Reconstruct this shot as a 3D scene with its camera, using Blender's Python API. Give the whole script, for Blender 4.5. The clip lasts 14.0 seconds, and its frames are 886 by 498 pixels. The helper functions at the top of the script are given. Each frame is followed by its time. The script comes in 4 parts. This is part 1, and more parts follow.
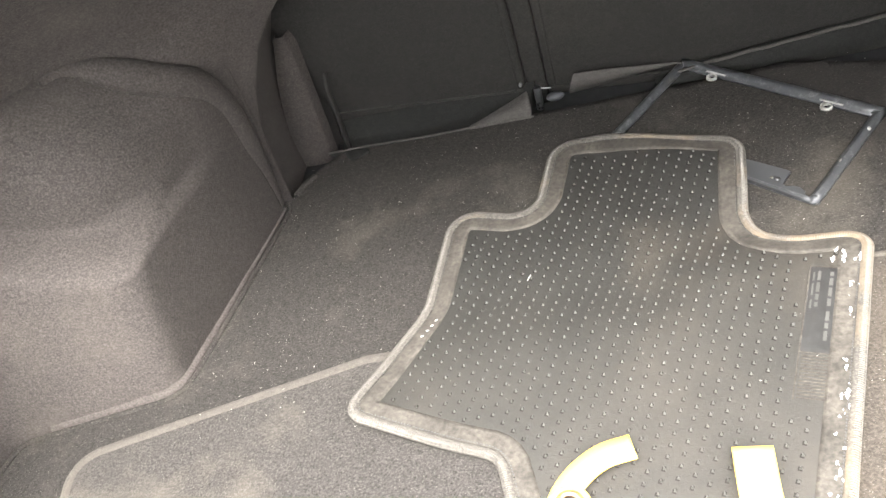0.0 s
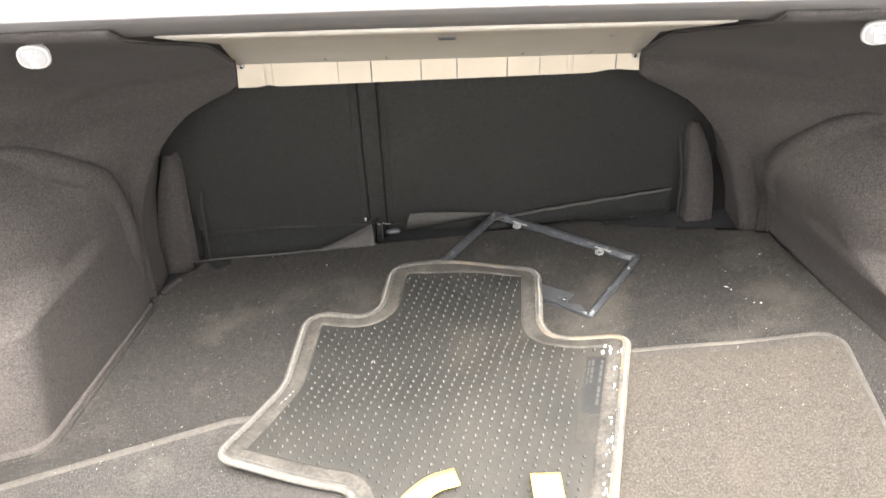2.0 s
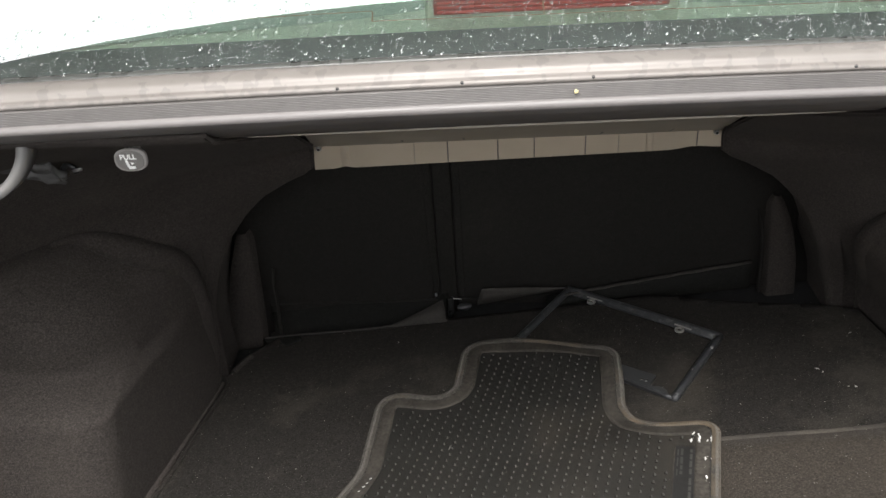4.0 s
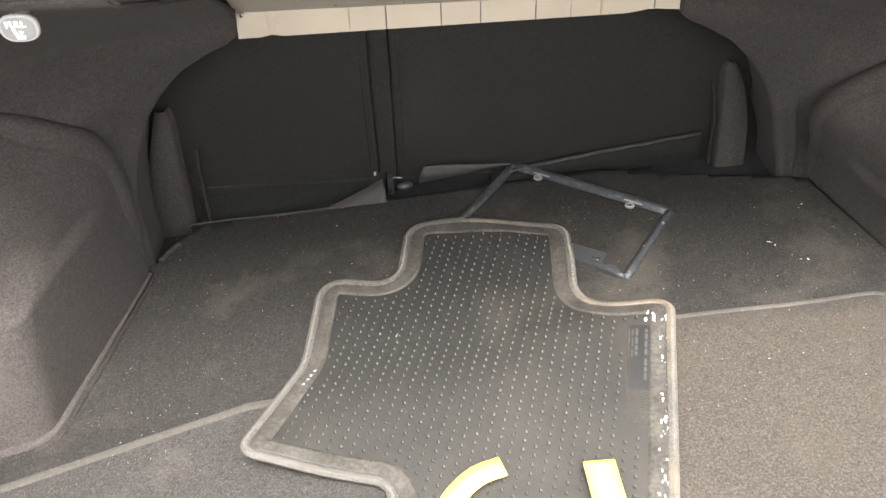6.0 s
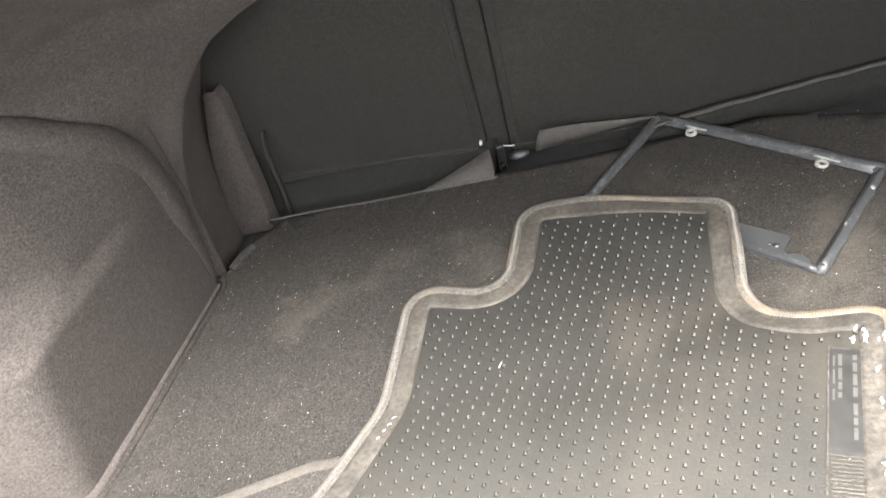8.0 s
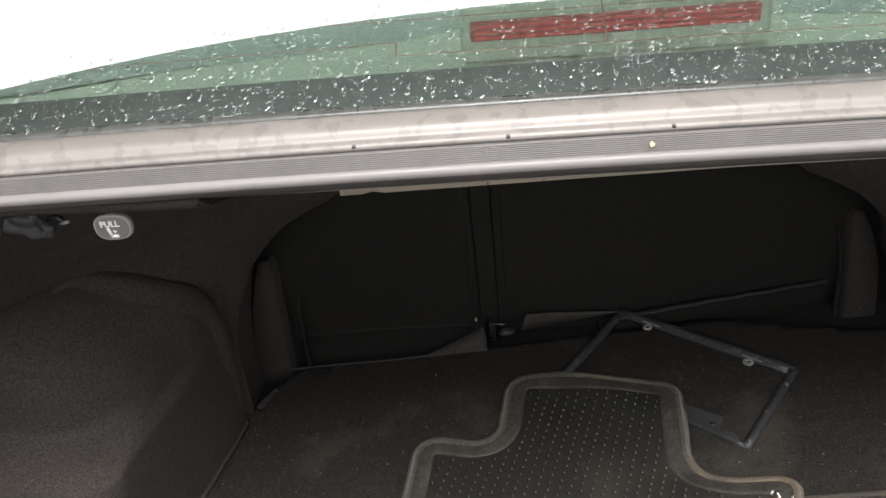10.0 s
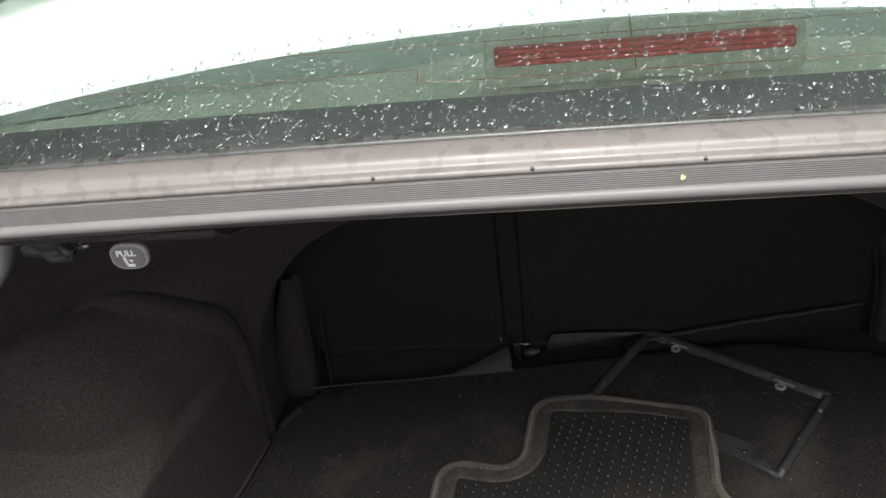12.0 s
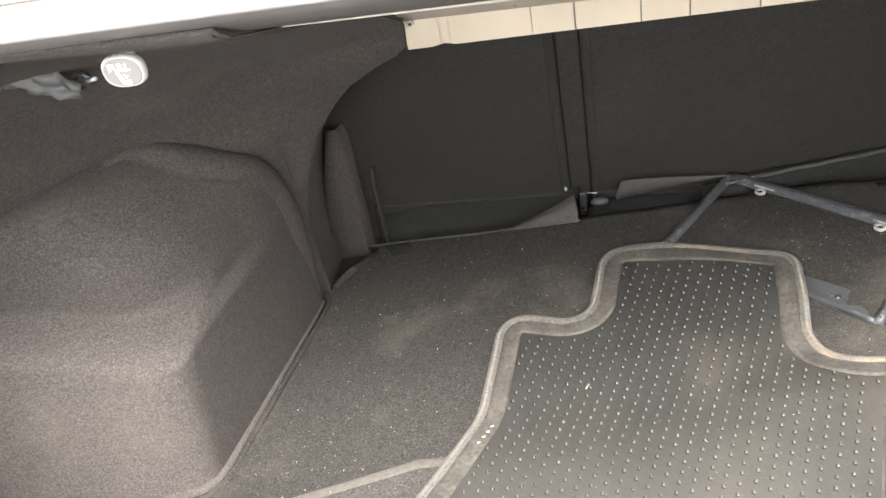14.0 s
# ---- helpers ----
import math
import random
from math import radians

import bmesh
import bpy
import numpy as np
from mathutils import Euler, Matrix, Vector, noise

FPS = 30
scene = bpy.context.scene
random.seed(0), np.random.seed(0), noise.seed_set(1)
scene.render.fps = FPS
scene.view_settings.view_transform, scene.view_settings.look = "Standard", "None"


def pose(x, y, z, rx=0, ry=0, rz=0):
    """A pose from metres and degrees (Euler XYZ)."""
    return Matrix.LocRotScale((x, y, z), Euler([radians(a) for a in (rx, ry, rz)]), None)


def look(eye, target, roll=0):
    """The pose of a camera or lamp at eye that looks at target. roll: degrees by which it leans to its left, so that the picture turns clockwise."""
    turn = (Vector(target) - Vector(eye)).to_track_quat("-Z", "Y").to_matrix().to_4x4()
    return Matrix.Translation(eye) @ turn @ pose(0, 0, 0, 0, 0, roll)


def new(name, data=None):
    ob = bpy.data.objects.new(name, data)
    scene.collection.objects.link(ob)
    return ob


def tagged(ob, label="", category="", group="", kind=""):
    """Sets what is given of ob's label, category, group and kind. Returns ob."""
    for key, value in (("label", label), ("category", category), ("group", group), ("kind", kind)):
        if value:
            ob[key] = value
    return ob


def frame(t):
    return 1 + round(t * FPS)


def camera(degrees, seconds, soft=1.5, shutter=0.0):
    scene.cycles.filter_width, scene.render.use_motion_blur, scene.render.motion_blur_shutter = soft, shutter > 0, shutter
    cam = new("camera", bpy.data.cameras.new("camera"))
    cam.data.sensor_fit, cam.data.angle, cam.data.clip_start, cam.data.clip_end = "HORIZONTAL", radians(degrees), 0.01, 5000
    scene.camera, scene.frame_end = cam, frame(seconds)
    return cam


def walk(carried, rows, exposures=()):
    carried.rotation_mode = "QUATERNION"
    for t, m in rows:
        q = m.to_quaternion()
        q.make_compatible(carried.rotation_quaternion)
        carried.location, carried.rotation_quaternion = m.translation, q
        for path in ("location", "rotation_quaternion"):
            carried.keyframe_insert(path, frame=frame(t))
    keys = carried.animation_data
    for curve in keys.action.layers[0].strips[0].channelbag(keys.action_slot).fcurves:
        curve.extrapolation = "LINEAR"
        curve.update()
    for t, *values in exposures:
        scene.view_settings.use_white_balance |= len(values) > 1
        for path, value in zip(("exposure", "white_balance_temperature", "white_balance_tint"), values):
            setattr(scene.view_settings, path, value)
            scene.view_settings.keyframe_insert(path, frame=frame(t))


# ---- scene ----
cam = camera(54.3, 14.0, shutter=0.3)
PATH = [
    (0, (0.03, -0.786, 0.77), (-0.432, 0.582, -0.614), -18.1),
    (0.5, (-0.017, -0.808, 0.776), (-0.415, 0.584, -0.604), -15.0),
    (1, (-0.102, -0.913, 0.831), (-0.097, 0.67, -0.391), -4.9),
    (1.5, (-0.063, -1.009, 0.834), (-0.043, 0.607, -0.343), -0.8),
    (2, (-0.024, -1.049, 0.849), (0.01, 0.608, -0.269), -1.2),
    (2.5, (-0.058, -1.033, 0.87), (-0.136, 0.673, -0.171), -3.0),
    (2.7, (-0.084, -1.021, 0.864), (-0.162, 0.701, -0.149), -3.3),
    (4.8, (-0.057, -1.004, 0.88), (-0.117, 0.716, -0.138), -3.3),
    (5, (-0.065, -1.002, 0.872), (-0.105, 0.707, -0.167), -2.9),
    (5.5, (-0.09, -0.982, 0.845), (-0.087, 0.634, -0.334), -2.0),
    (6, (-0.087, -0.935, 0.84), (-0.008, 0.614, -0.422), -1.7),
    (6.5, (-0.076, -0.866, 0.844), (0.008, 0.687, -0.413), -2.5),
    (7, (-0.016, -0.762, 0.768), (-0.136, 0.732, -0.557), -6.9),
    (7.5, (0.009, -0.68, 0.698), (-0.278, 0.731, -0.69), -12.0),
    (8, (-0.006, -0.671, 0.696), (-0.342, 0.794, -0.623), -15.3),
    (8.5, (-0.005, -0.752, 0.745), (-0.191, 0.812, -0.488), -10.9),
    (9, (-0.031, -0.83, 0.836), (-0.128, 0.838, -0.264), -6.1),
    (9.2, (-0.054, -0.857, 0.855), (-0.182, 0.834, -0.207), -5.5),
    (11.3, (-0.077, -0.845, 0.879), (-0.264, 0.846, -0.173), -6.2),
    (11.5, (-0.076, -0.839, 0.871), (-0.285, 0.853, -0.167), -6.1),
    (12, (-0.069, -0.832, 0.878), (-0.287, 0.86, -0.155), -6.63),
    (12.5, (-0.048, -0.825, 0.862), (-0.205, 0.855, -0.195), -6.6),
    (13, (-0.018, -0.803, 0.835), (-0.089, 0.825, -0.306), -4.98),
    (13.5, (-0.075, -0.79, 0.804), (-0.356, 0.755, -0.434), -9.6),
    (14, (-0.071, -0.776, 0.789), (-0.458, 0.74, -0.457), -12.5),
]
EXPOSURES = [(0, 2.6), (0.5, 2.6), (1, 2.7), (1.5, 2.8), (2, 2.7), (2.5, 2.0), (2.7, 1.3), (4.8, 0.0), (5, 0.15), (5.5, 1.45), (6, 2.15), (7, 2.25), (7.5, 2.5), (8, 2.85), (8.3, 3.25), (8.5, 3.3), (8.8, 2.7), (9, 1.8), (9.2, 1.0), (11.3, -0.15), (12.1, -0.2), (12.6, -0.35), (13, 0.9), (13.5, 2.05), (14, 2.5)]
walk(cam, [(t, look(eye, target, roll)) for t, eye, target, roll in PATH], EXPOSURES)

# ---- world and light ----
world = bpy.data.worlds.new("overcast_sky")
scene.world = world
world.use_nodes = True
wn, wl = world.node_tree.nodes, world.node_tree.links
wn.clear()
w_sky = wn.new("ShaderNodeTexSky")
w_sky.sky_type, w_sky.sun_disc = "NISHITA", False
w_sky.sun_elevation, w_sky.sun_rotation = radians(60), radians(179)
w_sky.dust_density = 4.0
w_hsv = wn.new("ShaderNodeHueSaturation")
w_hsv.inputs["Saturation"].default_value = 0.12
w_bg = wn.new("ShaderNodeBackground")
w_bg.inputs["Strength"].default_value = 0.12
w_out = wn.new("ShaderNodeOutputWorld")
wl.new(w_sky.outputs[0], w_hsv.inputs["Color"])
w_cloud = wn.new("ShaderNodeMix")
w_cloud.data_type = "RGBA"
w_cloud.inputs["Factor"].default_value = 0.75
w_cloud.inputs["B"].default_value = (13.0, 13.1, 13.3, 1)
wl.new(w_hsv.outputs[0], w_cloud.inputs["A"])
w_dir, w_sep, w_rise = wn.new("ShaderNodeTexCoord"), wn.new("ShaderNodeSeparateXYZ"), wn.new("ShaderNodeMapRange")
w_rise.inputs["From Min"].default_value, w_rise.inputs["From Max"].default_value = 0.0, 1.0
w_rise.inputs["To Min"].default_value, w_rise.inputs["To Max"].default_value = 1.05, 3.1
wl.new(w_dir.outputs["Generated"], w_sep.inputs[0])
w_pow = wn.new("ShaderNodeMath")
w_pow.operation, w_pow.use_clamp = "POWER", True
w_pow.inputs[1].default_value = 1.4
wl.new(w_sep.outputs["Z"], w_pow.inputs[0])
wl.new(w_pow.outputs[0], w_rise.inputs["Value"])
w_scale = wn.new("ShaderNodeVectorMath")
w_scale.operation = "SCALE"
wl.new(w_cloud.outputs["Result"], w_scale.inputs[0])
wl.new(w_rise.outputs[0], w_scale.inputs["Scale"])
wl.new(w_scale.outputs[0], w_bg.inputs["Color"])
wl.new(w_bg.outputs[0], w_out.inputs["Surface"])

sun_data = bpy.data.lights.new("sun", "SUN")
sun_data.energy, sun_data.angle, sun_data.color = 3.5, radians(24), (1.0, 0.965, 0.92)
sun = new("sun", sun_data)
sun.matrix_world = look((0.05, -2.40, 4.15), (0, 0, 0))


# ---- materials ----
def shader(name, rough=0.8, metal=0.0, spec=0.5):
    m = bpy.data.materials.new(name)
    m.use_nodes = True
    nt = m.node_tree
    b = nt.nodes["Principled BSDF"]
    b.inputs["Roughness"].default_value = rough
    b.inputs["Metallic"].default_value = metal
    b.inputs["Specular IOR Level"].default_value = spec
    return m, nt, b


def noise_node(nt, scale, detail=3.0, rough=0.55, stretch=None):
    tc = nt.nodes.new("ShaderNodeTexCoord")
    n = nt.nodes.new("ShaderNodeTexNoise")
    n.inputs["Scale"].default_value, n.inputs["Detail"].default_value = scale, detail
    n.inputs["Roughness"].default_value = rough
    if stretch:
        mp = nt.nodes.new("ShaderNodeMapping")
        mp.inputs["Scale"].default_value = stretch
        nt.links.new(tc.outputs["Object"], mp.inputs["Vector"])
        nt.links.new(mp.outputs[0], n.inputs["Vector"])
    else:
        nt.links.new(tc.outputs["Object"], n.inputs["Vector"])
    return n


def ramp_node(nt, src, stops):
    r = nt.nodes.new("ShaderNodeValToRGB")
    e = r.color_ramp.elements
    while len(e) < len(stops):
        e.new(0.5)
    for k, (p, c) in enumerate(stops):
        e[k].position = p
        e[k].color = (*c, 1) if len(c) == 3 else c
    nt.links.new(src, r.inputs["Fac"])
    return r


def mix_node(nt, a, b, fac, mode="MIX"):
    x = nt.nodes.new("ShaderNodeMix")
    x.data_type, x.blend_type = "RGBA", mode
    for sock, v in ((x.inputs["Factor"], fac), (x.inputs["A"], a), (x.inputs["B"], b)):
        if isinstance(v, (int, float)):
            sock.default_value = v
        elif isinstance(v, tuple):
            sock.default_value = (*v, 1)
        else:
            nt.links.new(v, sock)
    return x.outputs["Result"]


def bump_on(nt, b, height, strength, distance):
    bp = nt.nodes.new("ShaderNodeBump")
    bp.inputs["Strength"].default_value, bp.inputs["Distance"].default_value = strength, distance
    nt.links.new(height, bp.inputs["Height"])
    nt.links.new(bp.outputs[0], b.inputs["Normal"])


def grey(r, g, b, k):
    return (r * k, g * k, b * k)


def carpet(name, col, spread=0.45, fibre=520.0, soil=(0.20, 0.175, 0.14), dirt=0.35, sheen=0.35, bump=0.9, crumbs=0.0):
    """Needle-felt or pile: fibre speckle, broad soiling and a soft sheen."""
    m, nt, b = shader(name, 0.95, 0.0, 0.06)
    fine = noise_node(nt, fibre, 4, 0.7)
    mid = noise_node(nt, 120, 4, 0.6)
    big = noise_node(nt, 6.5, 5, 0.6)
    c = ramp_node(nt, fine.outputs["Fac"], [(0.3, grey(*col, 1 - spread)), (0.52, col), (0.75, grey(*col, 1 + 1.6 * spread))])
    c2 = mix_node(nt, c.outputs[0], ramp_node(nt, mid.outputs["Fac"], [(0.35, (0.78, 0.78, 0.78)), (0.7, (1.15, 1.13, 1.11))]).outputs[0], 0.5, "MULTIPLY")
    stain = ramp_node(nt, big.outputs["Fac"], [(0.54, (0, 0, 0)), (0.78, (dirt, dirt, dirt))])
    c3 = mix_node(nt, c2, soil, stain.outputs[0])
    if crumbs:
        grit = ramp_node(nt, noise_node(nt, 640, 1, 0.4).outputs["Fac"], [(0.685, (0, 0, 0)), (0.735, (crumbs,) * 3)])
        c3 = mix_node(nt, c3, (0.24, 0.225, 0.20), grit.outputs[0])
    nt.links.new(c3, b.inputs["Base Color"])
    b.inputs["Sheen Weight"].default_value, b.inputs["Sheen Roughness"].default_value = sheen, 0.45
    b.inputs["Sheen Tint"].default_value = (0.8, 0.74, 0.68, 1)
    bump_on(nt, b, fine.outputs["Fac"], bump, 0.0014)
    return m


def plain(name, col, rough=0.5, metal=0.0, var=0.15, scale=40.0, bump=0.05, spec=0.5, scratch=0.0):
    m, nt, b = shader(name, rough, metal, spec)
    n1 = noise_node(nt, scale, 5, 0.6)
    n2 = noise_node(nt, scale * 0.13, 4, 0.6)
    c = ramp_node(nt, n1.outputs["Fac"], [(0.3, grey(*col, 1 - var)), (0.7, grey(*col, 1 + var))])
    c = mix_node(nt, c.outputs[0], ramp_node(nt, n2.outputs["Fac"], [(0.3, (1 - var,) * 3), (0.7, (1 + var,) * 3)]).outputs[0], 0.8, "MULTIPLY")
    if scratch:
        s = noise_node(nt, 90, 7, 0.8, (1, 1, 1))
        sr = ramp_node(nt, s.outputs["Fac"], [(0.53, (0, 0, 0)), (0.72, (scratch,) * 3)])
        c = mix_node(nt, c, (0.42, 0.42, 0.41), sr.outputs[0])
    nt.links.new(c, b.inputs["Base Color"])
    rr = ramp_node(nt, n1.outputs["Fac"], [(0.3, (max(rough - 0.12, 0.02),) * 3), (0.7, (min(rough + 0.12, 1),) * 3)])
    nt.links.new(rr.outputs[0], b.inputs["Roughness"])
    if bump:
        bump_on(nt, b, n1.outputs["Fac"], bump, 0.001)
    return m


M_TRIM = carpet("side_trim_felt", (0.051, 0.0447, 0.0413), 0.45, 400, dirt=0.10, sheen=0.05, bump=0.8)
M_FLOOR = carpet("floor_felt", (0.0258, 0.0235, 0.0215), 0.62, 420, dirt=0.17, sheen=0.03, bump=0.9, crumbs=0.3)
M_SEAT = carpet("seatback_felt", (0.0265, 0.0253, 0.0236), 0.45, 700, dirt=0.03, sheen=0.03, bump=0.5)
# seatback felt toned down: shade at the seat foot is in its colour
M_SHADED_FELT = carpet("shaded_felt", (0.017, 0.017, 0.016), 0.45, 700, dirt=0.03, sheen=0.02, bump=0.5)
M_FLAP = carpet("flap_felt", (0.058, 0.054, 0.050), 0.30, 560, dirt=0.1, sheen=0.04)
M_LMAT = carpet("grey_pile", (0.038, 0.0347, 0.0318), 0.6, 420, dirt=0.25, sheen=0.06, crumbs=0.2)
M_RMAT = carpet("taupe_pile", (0.0470, 0.0405, 0.0340), 0.5, 380, soil=(0.065, 0.053, 0.042), dirt=0.45, sheen=0.06, crumbs=0.3)
M_BIND = carpet("worn_binding", (0.078, 0.072, 0.064), 0.45, 420, soil=(0.23, 0.170, 0.105), dirt=0.8, sheen=0.05)
M_THREAD = plain("pale_thread", (0.15, 0.14, 0.125), 0.8, 0, 0.2, 90, 0.0, 0.2)
M_RUBBER = carpet("dusty_rubber", (0.0190, 0.0185, 0.0166), 0.45, 420, soil=(0.050, 0.0425, 0.0340), dirt=0.85, sheen=0.0, bump=0.4)
M_RUBBER.node_tree.nodes["Principled BSDF"].inputs["Roughness"].default_value = 0.5
M_RUBBER.node_tree.nodes["Principled BSDF"].inputs["Specular IOR Level"].default_value = 0.5
def heel_dust(m, col, most):
    """Dust trodden into the heel end of the mat, in drifts."""
    nt = m.node_tree
    b = nt.nodes["Principled BSDF"]
    sep = nt.nodes.new("ShaderNodeSeparateXYZ")
    nt.links.new(nt.nodes.new("ShaderNodeTexCoord").outputs["Object"], sep.inputs[0])
    along = nt.nodes.new("ShaderNodeMapRange")
    along.inputs["From Min"].default_value, along.inputs["From Max"].default_value = -0.06, -0.36
    nt.links.new(sep.outputs["Y"], along.inputs["Value"])
    drift = nt.nodes.new("ShaderNodeMath")
    drift.operation, drift.use_clamp = "MULTIPLY", True
    nt.links.new(along.outputs[0], drift.inputs[0])
    nt.links.new(ramp_node(nt, noise_node(nt, 11, 4, 0.6).outputs["Fac"], [(0.3, (0.25 * most,) * 3), (0.65, (most,) * 3)]).outputs[0], drift.inputs[1])
    old = b.inputs["Base Color"].links[0].from_socket
    nt.links.new(mix_node(nt, old, col, drift.outputs[0]), b.inputs["Base Color"])


heel_dust(M_RUBBER, (0.036, 0.0325, 0.0277), 0.85)
M_BAND = plain("rubber_border", (0.046, 0.0412, 0.0350), 0.8, 0, 0.45, 190, 0.9, 0.2)
M_NUB = plain("rubber_nub", (0.046, 0.0440, 0.0395), 0.6, 0, 0.15, 90, 0.0, 0.3)
M_BLACK = plain("scratched_black_plastic", (0.036, 0.0372, 0.039), 0.45, 0, 0.12, 110, 0.1, 0.4, scratch=0.26)
M_SLATE = plain("slate_grey_plastic", (0.031, 0.0318, 0.033), 0.5, 0, 0.15, 60, 0.05)
M_LABEL = plain("dark_label_rubber", (0.0165, 0.0160, 0.0150), 0.6, 0, 0.25, 120, 0.1)
# dark tone for the painted shadow beside each stud
M_STUD_SHADE = plain("stud_foot_shade", (0.0115, 0.0112, 0.0102), 0.8, 0, 0.15, 90, 0.0, 0.1)
heel_dust(M_STUD_SHADE, (0.030, 0.0275, 0.024), 0.9)
M_PRINT = plain("pale_label_print", (0.050, 0.0483, 0.0445), 0.6, 0, 0.15, 90, 0.0)
M_WORN = plain("bare_worn_plastic", (0.24, 0.235, 0.215), 0.5, 0, 0.25, 220, 0.1)
M_BEIGE = plain("beige_painted_steel", (0.44, 0.375, 0.29), 0.5, 0, 0.05, 12, 0.02, 0.4)
M_BEIGE2 = plain("grey_beige_painted_steel", (0.37, 0.335, 0.28), 0.5, 0, 0.07, 10, 0.02, 0.4)
M_SILVER = plain("silver_car_paint", (0.228, 0.208, 0.192), 0.38, 0.1, 0.06, 26, 0.0, 0.35)


def wet_runs(m):
    """Darker upright runs where water has crept down over the paint."""
    nt = m.node_tree
    b = nt.nodes["Principled BSDF"]
    runs = ramp_node(nt, noise_node(nt, 1.0, 2, 0.5, (75, 60, 60)).outputs["Fac"], [(0.55, (1, 1, 1)), (0.57, (0.87, 0.87, 0.88))])
    old = b.inputs["Base Color"].links[0].from_socket
    nt.links.new(mix_node(nt, old, runs.outputs[0], 1.0, "MULTIPLY"), b.inputs["Base Color"])


wet_runs(M_SILVER)
M_SILVER2 = plain("silver_undercoat", (0.175, 0.162, 0.157), 0.45, 0.0, 0.08, 20, 0.02, 0.5)
M_RIB = plain("grey_ribbed_strip", (0.135, 0.126, 0.121), 0.5, 0, 0.12, 80, 0.05)
M_LIP = plain("grey_window_lip", (0.075, 0.077, 0.072), 0.3, 0, 0.2, 60, 0.05)
M_SEAL = plain("black_seal", (0.02, 0.02, 0.02), 0.35, 0, 0.2, 60, 0.05)
M_FRIT = plain("black_frit", (0.112, 0.110, 0.122), 0.12, 0, 0.1, 20, 0.0)
M_STEEL = plain("galvanised_steel", (0.45, 0.45, 0.45), 0.4, 0.8, 0.2, 70, 0.05)
M_HINGE = plain("grey_painted_hinge", (0.15, 0.145, 0.14), 0.4, 0, 0.06, 20, 0.02)
M_DULL = plain("dull_grey_sheet", (0.065, 0.063, 0.061), 0.55, 0, 0.2, 60, 0.2)
# near-black colour that stands for unlit space behind gaps
M_DARK = plain("void_shade", (0.012, 0.012, 0.012), 0.9, 0, 0.1, 30, 0.0)
M_CABIN = plain("grey_cabin_cloth", (0.28, 0.29, 0.29), 0.9, 0, 0.1, 30, 0.0)
M_SHELF = carpet("parcel_shelf_felt", (0.80, 0.81, 0.72), 0.2, 500, dirt=0.05, sheen=0.1)
M_SHELF2 = carpet("parcel_shelf_panel", (0.56, 0.60, 0.57), 0.2, 500, dirt=0.0, sheen=0.02)
M_HANDLE = plain("pale_plastic", (0.27, 0.255, 0.24), 0.35, 0, 0.06, 40, 0.0)
M_FACE = plain("grey_plastic_face", (0.165, 0.155, 0.145), 0.4, 0, 0.06, 40, 0.0)
M_WHITE = plain("white_print", (0.88, 0.88, 0.85), 0.5, 0, 0.02, 40, 0.0)
M_YELLOW = plain("hi_vis_yellow_webbing", (0.88, 0.56, 0.10), 0.7, 0, 0.06, 300, 0.3, 0.3)
M_ORANGE = plain("heater_print", (0.46, 0.20, 0.13), 0.6, 0, 0.1, 60, 0.0)
M_BRASS = plain("brass_eyelet", (0.45, 0.31, 0.16), 0.35, 0.8, 0.2, 90, 0.05)
M_LINT = plain("pale_lint", (0.36, 0.345, 0.315), 0.9, 0, 0.15, 60, 0.0)
M_ASPHALT = carpet("wet_asphalt", (0.05, 0.05, 0.05), 0.4, 90, dirt=0.1, sheen=0.0)
M_CRUMB = plain("pale_yellow_crumb", (0.88, 0.74, 0.42), 0.7, 0, 0.1, 300, 0.0)
M_CHALK = plain("chalky_wear", (0.72, 0.71, 0.68), 0.8, 0, 0.1, 300, 0.2)


def glass_material(name, tint, gloss, start=0.35, full=1.0):
    m = bpy.data.materials.new(name)
    m.use_nodes = True
    nt = m.node_tree
    nt.nodes.clear()
    tr, gl = nt.nodes.new("ShaderNodeBsdfTransparent"), nt.nodes.new("ShaderNodeBsdfGlossy")
    fr, mx, out = nt.nodes.new("ShaderNodeLayerWeight"), nt.nodes.new("ShaderNodeMixShader"), nt.nodes.new("ShaderNodeOutputMaterial")
    tr.inputs["Color"].default_value = (*tint, 1)
    gl.inputs["Roughness"].default_value = 0.01
    rise = nt.nodes.new("ShaderNodeMapRange")
    rise.inputs["To Min"].default_value, rise.inputs["To Max"].default_value = gloss, 0.85
    rise.inputs["From Min"].default_value, rise.inputs["From Max"].default_value = start, full
    fr.inputs["Blend"].default_value = 0.5
    nt.links.new(fr.outputs["Facing"], rise.inputs["Value"])
    nt.links.new(rise.outputs[0], mx.inputs[0])
    nt.links.new(tr.outputs[0], mx.inputs[1])
    nt.links.new(gl.outputs[0], mx.inputs[2])
    nt.links.new(mx.outputs[0], out.inputs["Surface"])
    return m


M_GLASS = glass_material("green_tinted_glass", (0.80, 0.96, 0.87), 0.38)
M_WATER = glass_material("water", (0.94, 0.96, 0.95), 0.30)
# pale rim colour that stands in for the sky's glint on each drop
M_GLINT, _nt, _b = shader("painted_rim_glint", 0.18, 0.55, 0.8)
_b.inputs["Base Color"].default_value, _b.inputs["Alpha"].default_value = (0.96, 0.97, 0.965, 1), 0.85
M_RED, _nt, _b = shader("red_lens", 0.4, 0, 0.5)
_b.inputs["Base Color"].default_value = (1.0, 0.11, 0.10, 1)
M_RED2 = plain("dark_red_lens", (0.60, 0.075, 0.07), 0.35, 0, 0.1, 60, 0.0)


